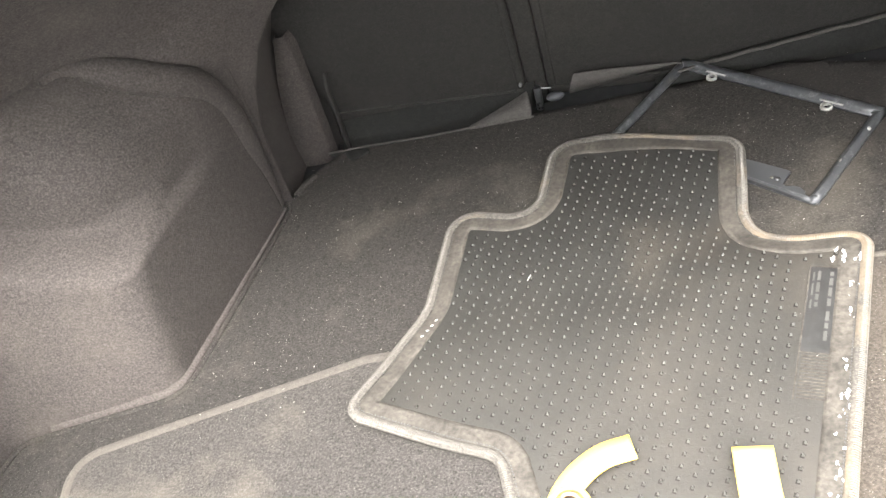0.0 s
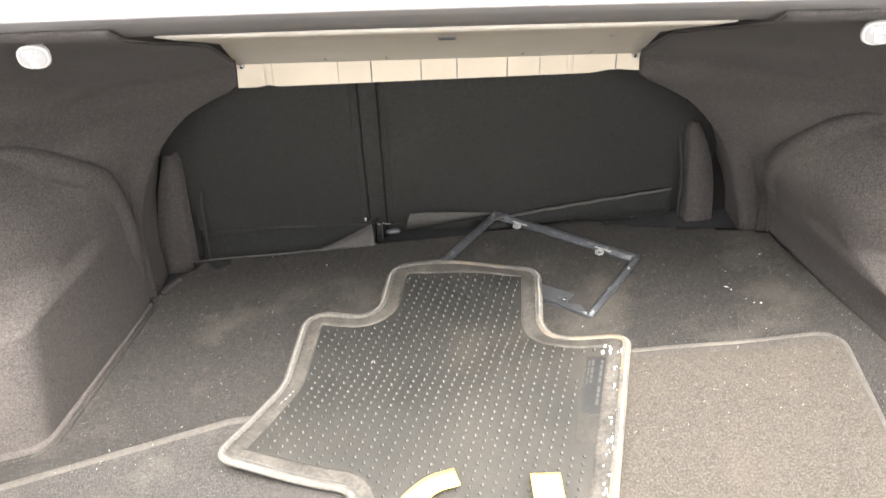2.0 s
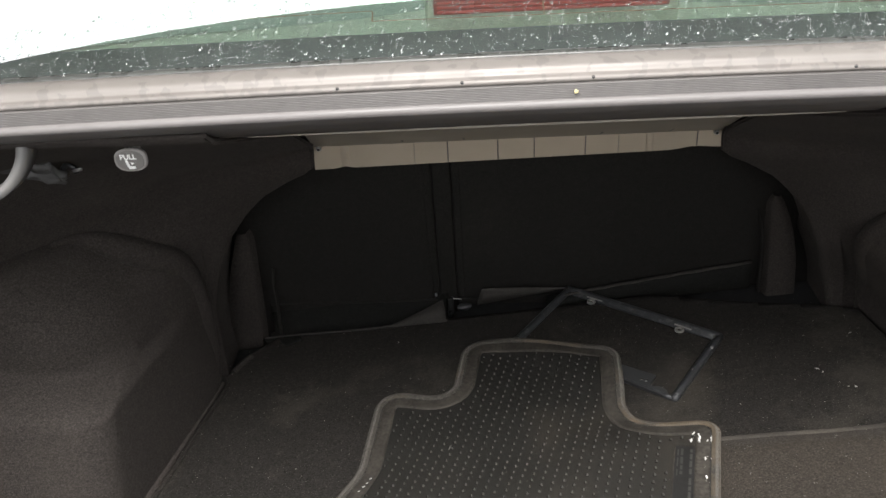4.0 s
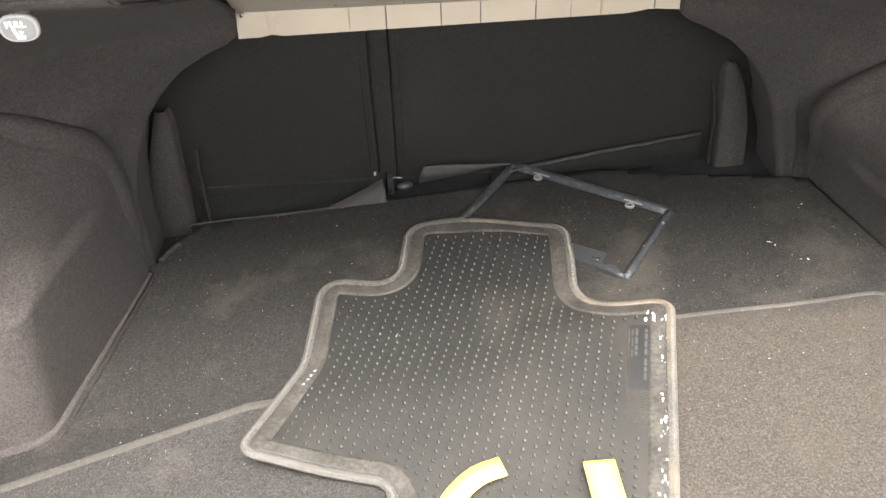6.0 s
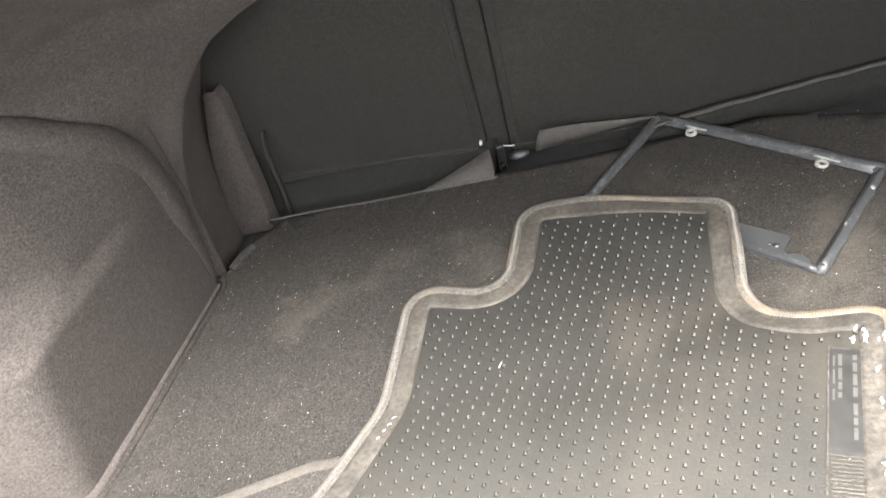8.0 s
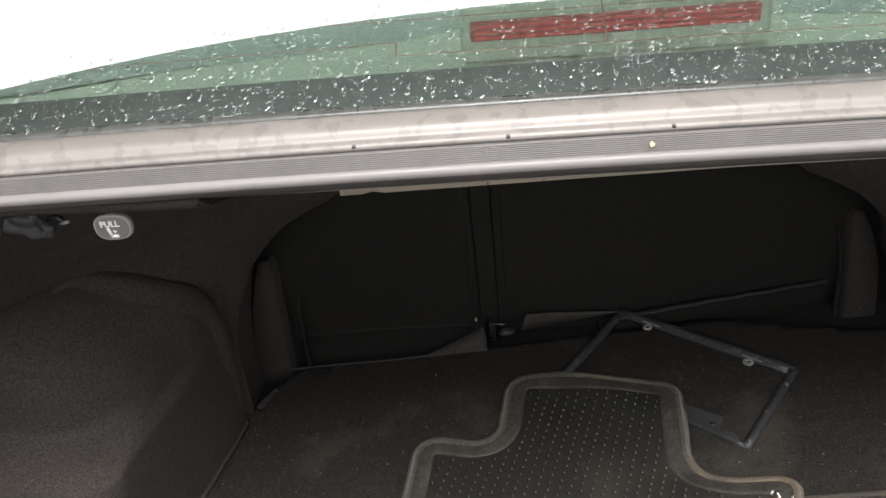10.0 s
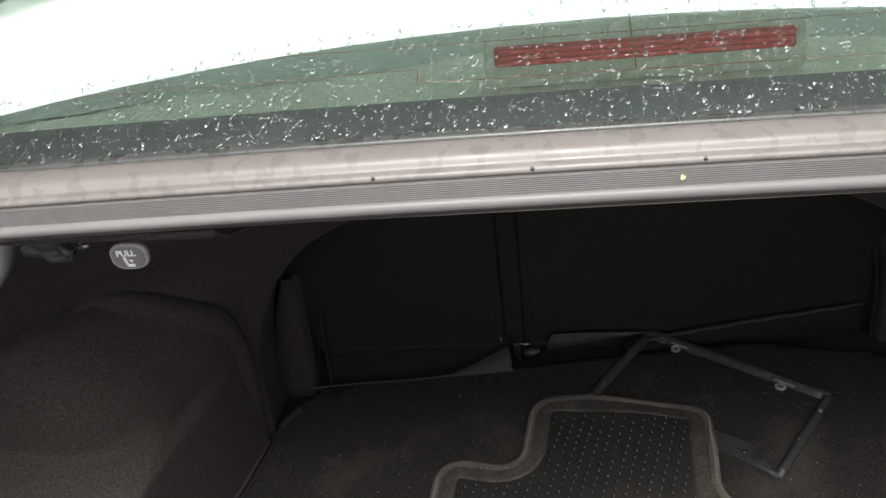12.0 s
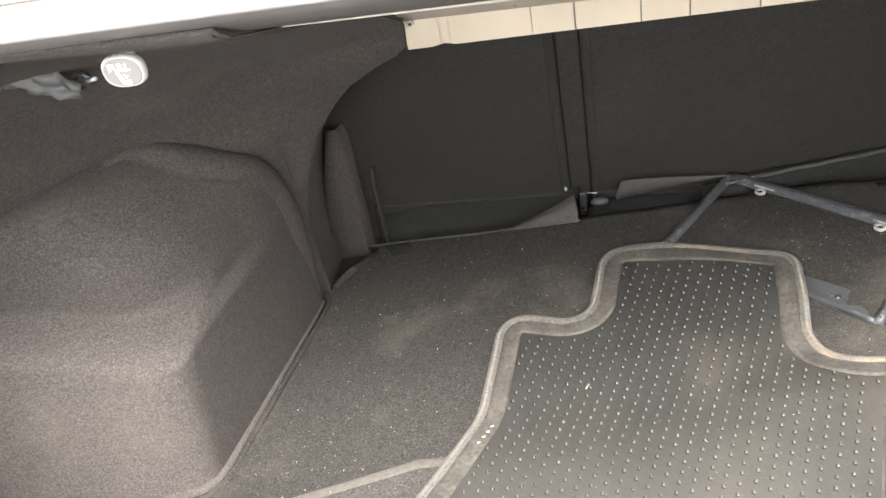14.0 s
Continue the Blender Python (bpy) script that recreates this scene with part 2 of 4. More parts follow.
# ---- mesh helpers ----
def sstep(a, b, v):
    u = min(max((v - a) / (b - a), 0.0), 1.0)
    return u * u * (3 - 2 * u)


def link_mesh(name, bm, mat, smooth=True):
    me = bpy.data.meshes.new(name)
    bm.normal_update()
    bm.to_mesh(me)
    bm.free()
    me.materials.append(mat)
    for p in me.polygons:
        p.use_smooth = smooth
    return me


def part(name, bm, mat, parent=None, label="", smooth=True):
    ob = new(name, link_mesh(name, bm, mat, smooth))
    ob.parent = parent
    if label:
        ob["label"] = label
    return ob


def base_empty(name, place, label, category, group="", kind=""):
    e = new(name)
    e.empty_display_size = 0.02
    e.location = place
    return tagged(e, label, category, group, kind)


def settle(root):
    """Parts are built in world coordinates: take the root's place out of them."""
    inv = Matrix.Translation(root.location).inverted()
    for o in root.children:
        o.matrix_parent_inverse = inv
    return root


def box(bm, lo, hi, m=Matrix()):
    r = bmesh.ops.create_cube(bm, size=1.0)
    c, d = [(a + b) / 2 for a, b in zip(lo, hi)], [b - a for a, b in zip(lo, hi)]
    bmesh.ops.transform(bm, matrix=m @ Matrix.Translation(c) @ Matrix.Diagonal((*d, 1)), verts=r["verts"])
    return r["verts"]


def rounded(bm, width, segs=2):
    bmesh.ops.bevel(bm, geom=bm.edges[:], offset=width, segments=segs, profile=0.5, affect="EDGES", clamp_overlap=True)
    return bm


def grid_mesh(rows):
    bm = bmesh.new()
    vs = [[bm.verts.new(p) for p in row] for row in rows]
    for a, b in zip(vs, vs[1:]):
        for k in range(len(a) - 1):
            bm.faces.new((a[k], a[k + 1], b[k + 1], b[k]))
    return bm


def spline(pts, n, closed=False):
    """Catmull-Rom through the points, n samples a span."""
    pts = [Vector(p) for p in pts]
    if closed:
        pts = [pts[-1]] + pts + pts[:2]
    else:
        pts = [2 * pts[0] - pts[1]] + pts + [2 * pts[-1] - pts[-2]]
    out = []
    for k in range(1, len(pts) - 2):
        a, b, c, d = pts[k - 1:k + 3]
        for j in range(n):
            u = j / n
            out.append(0.5 * (2 * b + (c - a) * u + (2 * a - 5 * b + 4 * c - d) * u * u + (3 * b - a - 3 * c + d) * u ** 3))
    if not closed:
        out.append(pts[-2])
    return out


def sweep(path, section, closed=False, up=Vector((0, 0, 1)), cap=True):
    """A closed section (across, up) carried along a path."""
    bm = bmesh.new()
    rings, n = [], len(path)
    for k, p in enumerate(path):
        a = path[(k - 1) % n] if closed or k else path[0]
        b = path[(k + 1) % n] if closed or k < n - 1 else path[-1]
        d = (b - a).normalized()
        s = d.cross(up)
        s = s.normalized() if s.length > 1e-6 else Vector((1, 0, 0))
        w = s.cross(d)
        rings.append([bm.verts.new(p + s * u + w * v) for u, v in section])
    m = len(section)
    for k in range(n if closed else n - 1):
        a, b = rings[k], rings[(k + 1) % n]
        for j in range(m):
            bm.faces.new((a[j], a[(j + 1) % m], b[(j + 1) % m], b[j]))
    if cap and not closed:
        bm.faces.new(rings[0][::-1])
        bm.faces.new(rings[-1])
    bmesh.ops.recalc_face_normals(bm, faces=bm.faces[:])
    return bm


def ring(rx, ry, n=10):
    return [(rx * math.cos(2 * math.pi * k / n), ry * math.sin(2 * math.pi * k / n)) for k in range(n)]


def fillet(corners, n=7):
    """A closed outline from corners (x, y, radius)."""
    out, m = [], len(corners)
    for k in range(m):
        a, p, b = (Vector(corners[(k + j) % m][:2]) for j in (-1, 0, 1))
        r = corners[k][2]
        u, v = (a - p).normalized(), (b - p).normalized()
        ang = u.angle(v)
        t = min(r / math.tan(ang / 2), 0.48 * (a - p).length, 0.48 * (b - p).length)
        for j in range(n + 1):
            q = j / n
            s, e = p + u * t, p + v * t
            out.append((1 - q) ** 2 * s + 2 * q * (1 - q) * (p * 0.75 + (s + e) * 0.125) + q * q * e)
    dense = []
    for k, p in enumerate(out):
        q = out[(k + 1) % len(out)]
        c = max(1, int((q - p).length / 0.012))
        dense += [p + (q - p) * j / c for j in range(c)]
    return dense


def inset(outline, d):
    n, res = len(outline), []
    area = sum(outline[k].x * outline[(k + 1) % n].y - outline[(k + 1) % n].x * outline[k].y for k in range(n))
    sgn = 1 if area > 0 else -1
    for k in range(n):
        t = (outline[(k + 2) % n] - outline[(k - 2) % n]).normalized()
        res.append(outline[k] + Vector((-t.y, t.x)) * d * sgn)
    return res


def inside(p, poly):
    c, n = False, len(poly)
    for k in range(n):
        a, b = poly[k], poly[k - 1]
        if (a.y > p[1]) != (b.y > p[1]) and p[0] < (b.x - a.x) * (p[1] - a.y) / (b.y - a.y) + a.x:
            c = not c
    return c


def draped(outline, height, step=0.022):
    """A sheet cut to an outline and laid over height(x, y)."""
    bm = bmesh.new()
    bm.faces.new([bm.verts.new((p.x, p.y, 0)) for p in outline])
    for axis in (0, 1):
        lo, hi = min(p[axis] for p in outline), max(p[axis] for p in outline)
        v = lo + step
        while v < hi:
            co, no = [0, 0, 0], [0, 0, 0]
            co[axis], no[axis] = v, 1
            bmesh.ops.bisect_plane(bm, geom=bm.verts[:] + bm.edges[:] + bm.faces[:], plane_co=co, plane_no=no)
            v += step
    for v in bm.verts:
        v.co.z = height(v.co.x, v.co.y)
    bmesh.ops.recalc_face_normals(bm, faces=bm.faces[:])
    if sum(f.normal.z for f in bm.faces) < 0:
        bmesh.ops.reverse_faces(bm, faces=bm.faces[:])
    return bm


def thick(ob, t, offset=-1.0):
    md = ob.modifiers.new("thickness", "SOLIDIFY")
    md.thickness, md.offset = t, offset
    return ob


# ---- floor and ground ----
FLOOR_A, FLOOR_B, FLOOR_C = 0.0892, -0.0388, 0.0168


def floor_z(x, y):
    return FLOOR_C + FLOOR_A * x + FLOOR_B * y


bm = grid_mesh([[(x, y, -0.52) for x in (-400, -40, -4, 4, 40, 400)] for y in (-400, -40, -4, 4, 40, 400)])
tagged(part("ground", bm, M_ASPHALT), "wet dark asphalt under the parked car", "ground", kind="structure")


# ---- side walls: moulded felt trim with the wheel arch ----
def shelf_y(z):
    return float(np.interp(z, [0.385, 0.472, 0.588, 0.65], [0.13, -0.02, -0.315, -0.40]))


def opening_edge(z, side=-1):
    """Where the trim turns in to the seat opening."""
    ex = -float(np.interp(z, [0.0, 0.1, 0.16, 0.23, 0.27, 0.30, 0.325, 0.338, 0.346, 0.386, 0.40], [0.500, 0.488, 0.472, 0.440, 0.408, 0.377, 0.338, 0.312, 0.298, 0.294, 0.288]))
    ey = float(np.interp(z, [0.25, 0.30, 0.345, 0.385], [0.150, 0.146, 0.138, 0.13]))
    if side > 0:
        ey += 0.040 * (1 - sstep(0.08, 0.20, z))
        ex -= 0.018 * (1 - sstep(0.04, 0.15, z))
    return ex, (shelf_y(z) - 0.004 if z > 0.385 else ey)


CREST_Z = [-0.10, -0.023, 0.06, 0.12, 0.18, 0.215, 0.246, 0.28, 0.305, 0.325, 0.335]
CREST_X = [-0.492, -0.490, -0.489, -0.489, -0.490, -0.493, -0.498, -0.518, -0.543, -0.578, -0.600]
CREST_Y = [0.125, 0.123, 0.120, 0.114, 0.103, 0.090, 0.070, 0.045, 0.026, 0.006, -0.006]


def crest(z, side):
    x, y = float(np.interp(z, CREST_Z, CREST_X)), float(np.interp(z, CREST_Z, CREST_Y))
    f = (1 - sstep(0.08, 0.24, z)) if side > 0 else 0.0
    return x - 0.058 * f, y + 0.044 * f, f


def arch_outline(z, side):
    """Plan of the wheel-arch hump at height z, from its front end round to the tail."""
    fx, fy, f = crest(z, side)
    dome = min(max((z - 0.190) / 0.145, 0.0), 1.1)
    base = 0.058 if side > 0 else -0.030
    tuck = 0.016 * (1 - sstep(base - 0.014, base - 0.004, z))
    fx -= tuck
    fy += 0.016 * sstep(0.295, 0.335, z)
    far = 0.10 * max(z - 0.335, 0.0) / 0.012
    cx = -0.551 - 0.055 * f * sstep(-0.05, 0.05, z) - 0.075 * dome ** 2 - tuck
    pts = [(-0.90, fy + 0.05 + far, 0.01), (fx - 0.040, fy + 0.018 + far, 0.008), (fx, fy + far, 0.020), (cx, -0.214 + far, 0.030 + 0.10 * sstep(0.135, 0.20, z)), (-0.772, -0.262 + far, 0.025), (-0.792, -0.345, 0.03), (-0.80, -0.74, 0.01)]
    out = []
    for k in range(len(pts)):
        p = Vector(pts[k][:2])
        if k in (0, len(pts) - 1):
            out.append(p)
            continue
        a, c, r = Vector(pts[k - 1][:2]), Vector(pts[k + 1][:2]), pts[k][2]
        s, e = p + (a - p).normalized() * min(r, 0.45 * (a - p).length), p + (c - p).normalized() * min(r, 0.45 * (c - p).length)
        last = out[-1]
        out += [last.lerp(s, j / 7) for j in range(1, 7)]
        out += [(1 - q) ** 2 * s + 2 * q * (1 - q) * p + q * q * e for q in (j / 8 for j in range(9))]
    last = out.pop()
    out += [out[-1].lerp(last, j / 6) for j in range(1, 7)]
    for p in out[16:]:
        # the sloping ledge along the rear of the hump, and the dome set back above it
        top = 0.140 + min(max(-0.575 - p.x, 0.0) * 0.40, 0.11)
        rear = sstep(0.10, -0.15, p.y) * sstep(-0.74, -0.40, p.y)
        rise = min(max((z - top - 0.03) / (0.308 - top), 0.0), 0.998)
        lean = 0.046 * min(max((z + 0.04) / (top + 0.04), 0.0), 1.0)
        p.y += rear * (lean + 0.062 * sstep(top - 0.006, top + 0.020, z) + 0.042 * (1 - math.sqrt(1 - rise ** 3)))
        p.y = min(p.y, fy + far - 0.001) if p.x > -0.77 and z > 0.2 else p.y
    return out


def lining_section(z, side):
    """Points of the upright lining at height z, from the seat opening to the tail."""
    ex, ey = opening_edge(z, side)
    if z <= 0.335:
        fx, fy, f = crest(z, side)
        q = Vector((fx - 0.014, fy + 0.013, 0))
    else:
        q = Vector((float(np.interp(z, [0.335, 0.40, 0.47], [-0.614, -0.61, -0.60])), float(np.interp(z, [0.335, 0.38, 0.43, 0.47, 0.52, 0.60], [0.007, -0.028, -0.085, -0.14, -0.22, -0.36])), 0))
    e = Vector((ex, ey, 0))
    mid = e.lerp(q, 0.5) + Vector((0.010, 0.006, 0)) * sstep(0.05, 0.2, (e - q).length)
    back = min(q.y - 0.06 - 0.028 * sstep(0.28, 0.335, z), 0.0)
    pts = [(ex - 0.001, ey + 0.008), (ex, ey), (ex - 0.008, ey - 0.009), (mid.x, mid.y), (q.x, q.y), (min(q.x - 0.06, -0.70), back), (-0.795, min(back - 0.06, -0.25)), (-0.802, min(back - 0.12, -0.36)), (-0.80, -0.74)]
    return [Vector((*p, z)) for p in pts]


def trim_mesh(side):
    rows = []
    for z in [-0.10 + 0.0125 * k for k in range(60)]:
        if z > 0.61:
            break
        rows.append([(side * -p.x, p.y, z + 0.002 * noise.noise(Vector((p.x * 7, p.y * 7, z * 7)))) for p in spline(lining_section(z, side), 9)])
    bm = grid_mesh(rows)
    zs = [-0.10 + 0.016 * k for k in range(14)] + [0.1205 + 0.004 * k for k in range(36)] + [0.2665 + 0.0085 * k for k in range(9)] + [-0.045, -0.038, -0.033, 0.043, 0.049, 0.055] + [0.3365, 0.3395, 0.343, 0.347]
    rows = [[(side * -p.x + 0.0022 * noise.noise(Vector((p.y * 9, z * 9, 3.1 * side))), p.y + 0.0022 * noise.noise(Vector((p.x * 9, z * 9, 7.7 * side))), z) for p in arch_outline(z, side)] for z in sorted(zs)]
    # rolled rim along the front and top of the hump, fading out towards the tail
    rim = spline([(side * -(crest(z, side)[0] - 0.0145), crest(z, side)[1] - 0.002 + 0.016 * sstep(0.295, 0.335, z), z) for z in CREST_Z[1:]] + [(side * 0.630, -0.016, 0.338)], 6)
    roll = sweep(rim, ring(1.0, 1.0, 12), up=Vector((0, 1, 0.3)))
    roll.verts.ensure_lookup_table()
    for k, c in enumerate(rim):
        r = 0.0185 * min(1.0, 0.45 + 0.05 * k) * (1 - sstep(len(rim) - 22, len(rim) - 1, k) * 0.95)
        for v in roll.verts[12 * k:12 * k + 12]:
            v.co = c + (v.co - c) * r
    for extra in (grid_mesh(rows), roll):
        me = bpy.data.meshes.new("arch")
        extra.to_mesh(me)
        extra.free()
        bm.from_mesh(me)
        bpy.data.meshes.remove(me)
    if side < 0:
        # this hump is a little lower than the other
        for v in bm.verts:
            v.co.z -= 0.020 * sstep(0.15, 0.33, v.co.z) * (1 - sstep(0.35, 0.46, v.co.z)) * sstep(-0.47, -0.53, v.co.x)
    else:
        for v in bm.verts:
            v.co.z -= 0.010 * sstep(0.15, 0.33, v.co.z) * (1 - sstep(0.35, 0.46, v.co.z)) * sstep(0.53, 0.66, v.co.x)
        bmesh.ops.reverse_faces(bm, faces=bm.faces[:])
    return bm


for side, word in ((-1, "left"), (1, "right")):
    ob = tagged(part("wall_" + word, trim_mesh(side), M_TRIM), "moulded brown-grey felt side trim over the wheel arch", "wall", kind="structure")
    thick(ob, 0.004, 1.0)
    rows = []
    for z in [-0.10 + 0.0125 * k for k in range(37)]:
        ex, ey = opening_edge(z, side)
        rows.append([(side * -(ex - 0.002), ey + 0.007, z), (side * -(ex - 0.003), ey + 0.03, z), (side * -(ex - 0.006), ey + 0.12, z)])
    tagged(part("trim_" + word, grid_mesh(rows), M_TRIM), "brown-grey felt reveal round the seat opening", "trim", kind="structure")

left_foot = [Vector(p) for p in ((-0.425, 0.244), (-0.460, 0.208), (-0.476, 0.168))] + arch_outline(-0.02, -1)[22:]
right_foot = [Vector((-p.x, min(p.y, 0.262))) for p in [Vector((-0.23, 0.257)), Vector((-0.38, 0.207)), Vector((-0.50, 0.170))] + arch_outline(0.068, 1)[29:]]
foot_line = inset(left_foot + right_foot[::-1], 0.010)
floor_ob = tagged(part("floor", draped(foot_line, lambda x, y: floor_z(x, y) + 0.0022 * noise.noise(Vector((x * 5, y * 5, 1.7))), 0.02), M_FLOOR),
                  "charcoal felt boot floor panel, dusty and flecked with lint", "floor", kind="structure")
thick(floor_ob, 0.010)
# folded hem along the foot of the side trim, dying out towards the seat
foot = spline([(p.x, p.y, floor_z(p.x, p.y) + 0.001) for p in arch_outline(-0.02, -1)[24:52:3]], 4)
hem = sweep(foot, ring(1.0, 1.0, 10))
hem.verts.ensure_lookup_table()
for k, c in enumerate(foot):
    r = 0.0015 + 0.0060 * sstep(0, 0.6 * len(foot), k)
    for v in hem.verts[10 * k:10 * k + 10]:
        v.co = c + (v.co - c) * r
tagged(part("trim", hem, M_TRIM), "folded felt hem along the foot of the side trim", "trim", kind="structure")
edge_run = [Vector((p.x, p.y, floor_z(p.x, p.y) - 0.0005)) for p in foot_line[4:len(left_foot) - 8]]
part("edge_roll", sweep(edge_run, ring(0.0042, 0.0036, 8)), M_FLOOR, floor_ob, "rolled felt edge of the floor panel")
# dark sheet so the gap round the floor panel reads as shade
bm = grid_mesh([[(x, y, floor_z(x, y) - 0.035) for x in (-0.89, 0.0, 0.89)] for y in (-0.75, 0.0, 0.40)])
tagged(part("floor_well", bm, M_DARK), "dark sheet standing for the unlit well under the boot floor panel", "floor", kind="structure")


# ---- ceiling: underside of the parcel shelf, and the beige cross panel ----
def line_mesh(profile, xs, crown=0.0):
    return grid_mesh([[(x, y, z - crown * x * x) for x in xs] for y, z in profile])


def xs_even(a, b, n):
    return [a + (b - a) * k / n for k in range(n + 1)]


under = [(0.155, 0.386), (0.132, 0.386), (0.128, 0.389), (0.05, 0.432), (-0.02, 0.473), (-0.12, 0.513), (-0.22, 0.552), (-0.292, 0.5812)]
bm = grid_mesh([[(k * float(np.interp(y, [-0.35, 0.0, 0.13, 0.16], [0.262, 0.272, 0.290, 0.292])), y, z) for k in xs_even(-1, 1, 24)] for y, z in under])
shelf_under = tagged(part("ceiling", bm, M_BEIGE2), "grey-beige painted steel underside of the parcel shelf", "ceiling", kind="structure")
thick(shelf_under, 0.004, 1.0)
for s, word in ((-1, "left"), (1, "right")):
    bm = grid_mesh([[(s * (0.25 + 0.44 * k), y, z + 0.004 - 0.012 * k) for k in xs_even(0, 1, 8)] for y, z in under])
    tagged(part("ceiling_" + word, bm, M_TRIM), "brown-grey felt lining under the parcel shelf side", "ceiling", kind="structure")

panel = base_empty("cross_panel", (0, 0.136, 0.36), "beige painted steel cross panel with pressed seams and two screws", "panel")
xs = xs_even(-0.292, 0.292, 40)


def low_edge(x):
    z = 0.345 + 0.009 * (x + 0.29) / 0.58
    return z + 0.004 * sstep(0.225, 0.245, x) - 0.003 * sstep(0.26, 0.29, x) + (0.003 if -0.262 < x < -0.235 else 0.0)


bm = grid_mesh([[(x, 0.134, low_edge(x) + (0.386 - low_edge(x)) * (1 - k / 2)) if k < 3 else (x, 0.16, low_edge(x)) for x in xs] for k in range(4)])
thick(part("sheet", bm, M_BEIGE, panel, smooth=False), 0.0015, 1.0)
for x, wd, mat in ((-0.146, 0.0010, M_BEIGE2), (-0.098, 0.0018, M_RIB), (-0.026, 0.0015, M_RIB), (0.026, 0.0015, M_HINGE), (0.099, 0.0015, M_RIB), (0.146, 0.0012, M_BEIGE2), (0.257, 0.0015, M_RIB), (-0.246, 0.012, M_BEIGE), (0.190, 0.010, M_BEIGE)):
    bm = bmesh.new()
    box(bm, (x - wd / 2, 0.1318, low_edge(x) + 0.001), (x + wd / 2, 0.1345, 0.385))
    part("seam", rounded(bm, 0.0005, 1), mat, panel)
bm = bmesh.new()
box(bm, (0.258, 0.1318, 0.3835), (0.288, 0.1345, 0.3848))
part("seam", bm, M_RIB, panel)
for x in (-0.283, 0.283):
    bm = bmesh.new()
    bmesh.ops.create_cone(bm, cap_ends=True, segments=12, radius1=0.0042, radius2=0.003, depth=0.004, matrix=pose(x, 0.1315, 0.378, 90))
    screw = part("screw", bm, M_STEEL, panel, "small dark screw head")
    bm = bmesh.new()
    bmesh.ops.create_cone(bm, cap_ends=True, segments=10, radius1=0.0019, radius2=0.0019, depth=0.0012, matrix=pose(x, 0.1292, 0.378, 90))
    part("screw_recess", bm, M_SEAL, screw)
settle(panel)
for x, y0, y1 in ((-0.074, 0.125, 0.0), (0.118, 0.125, 0.02), (0.215, 0.125, -0.02), (-0.16, 0.12, 0.03)):
    bm = bmesh.new()
    za, zb = float(np.interp(-y0, [-0.128, 0.02], [0.389, 0.473])), float(np.interp(-y1, [-0.128, 0.02, 0.12], [0.389, 0.473, 0.513]))
    vs = [bm.verts.new(p) for p in ((x - 0.0015, y0, za - 0.005), (x + 0.0015, y0, za - 0.005), (x + 0.0015, y1, zb - 0.005), (x - 0.0015, y1, zb - 0.005))]
    bm.faces.new(vs)
    thick(tagged(part("trim", bm, M_RIB), "dark pressed seam in the shelf underside", "seam", kind="structure"), 0.002)
bm = bmesh.new()
box(bm, (-0.004, -0.060, 0.480), (0.017, -0.042, 0.486))
tagged(part("clip", rounded(bm, 0.002), M_SEAL), "small black plastic clip under the parcel shelf", "clip")


# ---- rear seatbacks ----
def seat_y(z):
    return 0.30 - 0.25 * z


def seatback(x0, x1, label):
    root = base_empty("seatback", ((x0 + x1) / 2, seat_y(0) + 0.02, -0.03), label, "seat", "split rear seatbacks")
    tilt = Matrix.Translation((0, 0.30, 0)) @ Matrix.Rotation(math.atan(0.25), 4, "X")
    bm = bmesh.new()
    box(bm, (x0, 0.0, -0.022), (x1, 0.05, 0.47), tilt)
    rounded(bm, 0.006, 3)
    back = part("back_panel", bm, M_SEAT, root)
    bm = bmesh.new()
    box(bm, (x0 + 0.004, -0.0025, -0.003), (x1 - 0.004, 0.003, 0.002), tilt)
    part("hem", rounded(bm, 0.0012), M_SEAT, back)
    for s, x in ((1, x0 + 0.012), (-1, x1 - 0.012)):
        bm = bmesh.new()
        box(bm, (x - 0.0015, -0.002, 0.0), (x + 0.0015, 0.002, 0.44), tilt)
        part("welt", rounded(bm, 0.0007), M_SEAT, back)
    return settle(root)


seatback(-0.475, -0.130, "narrow black felt rear seatback, upright")
seatback(-0.098, 0.475, "wide black felt rear seatback, upright")
bm = bmesh.new()
box(bm, (-0.1292, 0.0045, -0.06), (-0.0988, 0.04, 0.47), Matrix.Translation((0, 0.30, 0)) @ Matrix.Rotation(math.atan(0.25), 4, "X"))
tagged(part("trim", rounded(bm, 0.004), M_SEAT), "black filler strip between the two seatbacks", "trim", kind="structure")
# added dark sheet that closes off the space behind the seatbacks
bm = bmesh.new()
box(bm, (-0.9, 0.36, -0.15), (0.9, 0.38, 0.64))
tagged(part("wall_front", bm, M_DARK), "dark sheet added behind the seatbacks for the unlit gap", "wall", kind="structure")

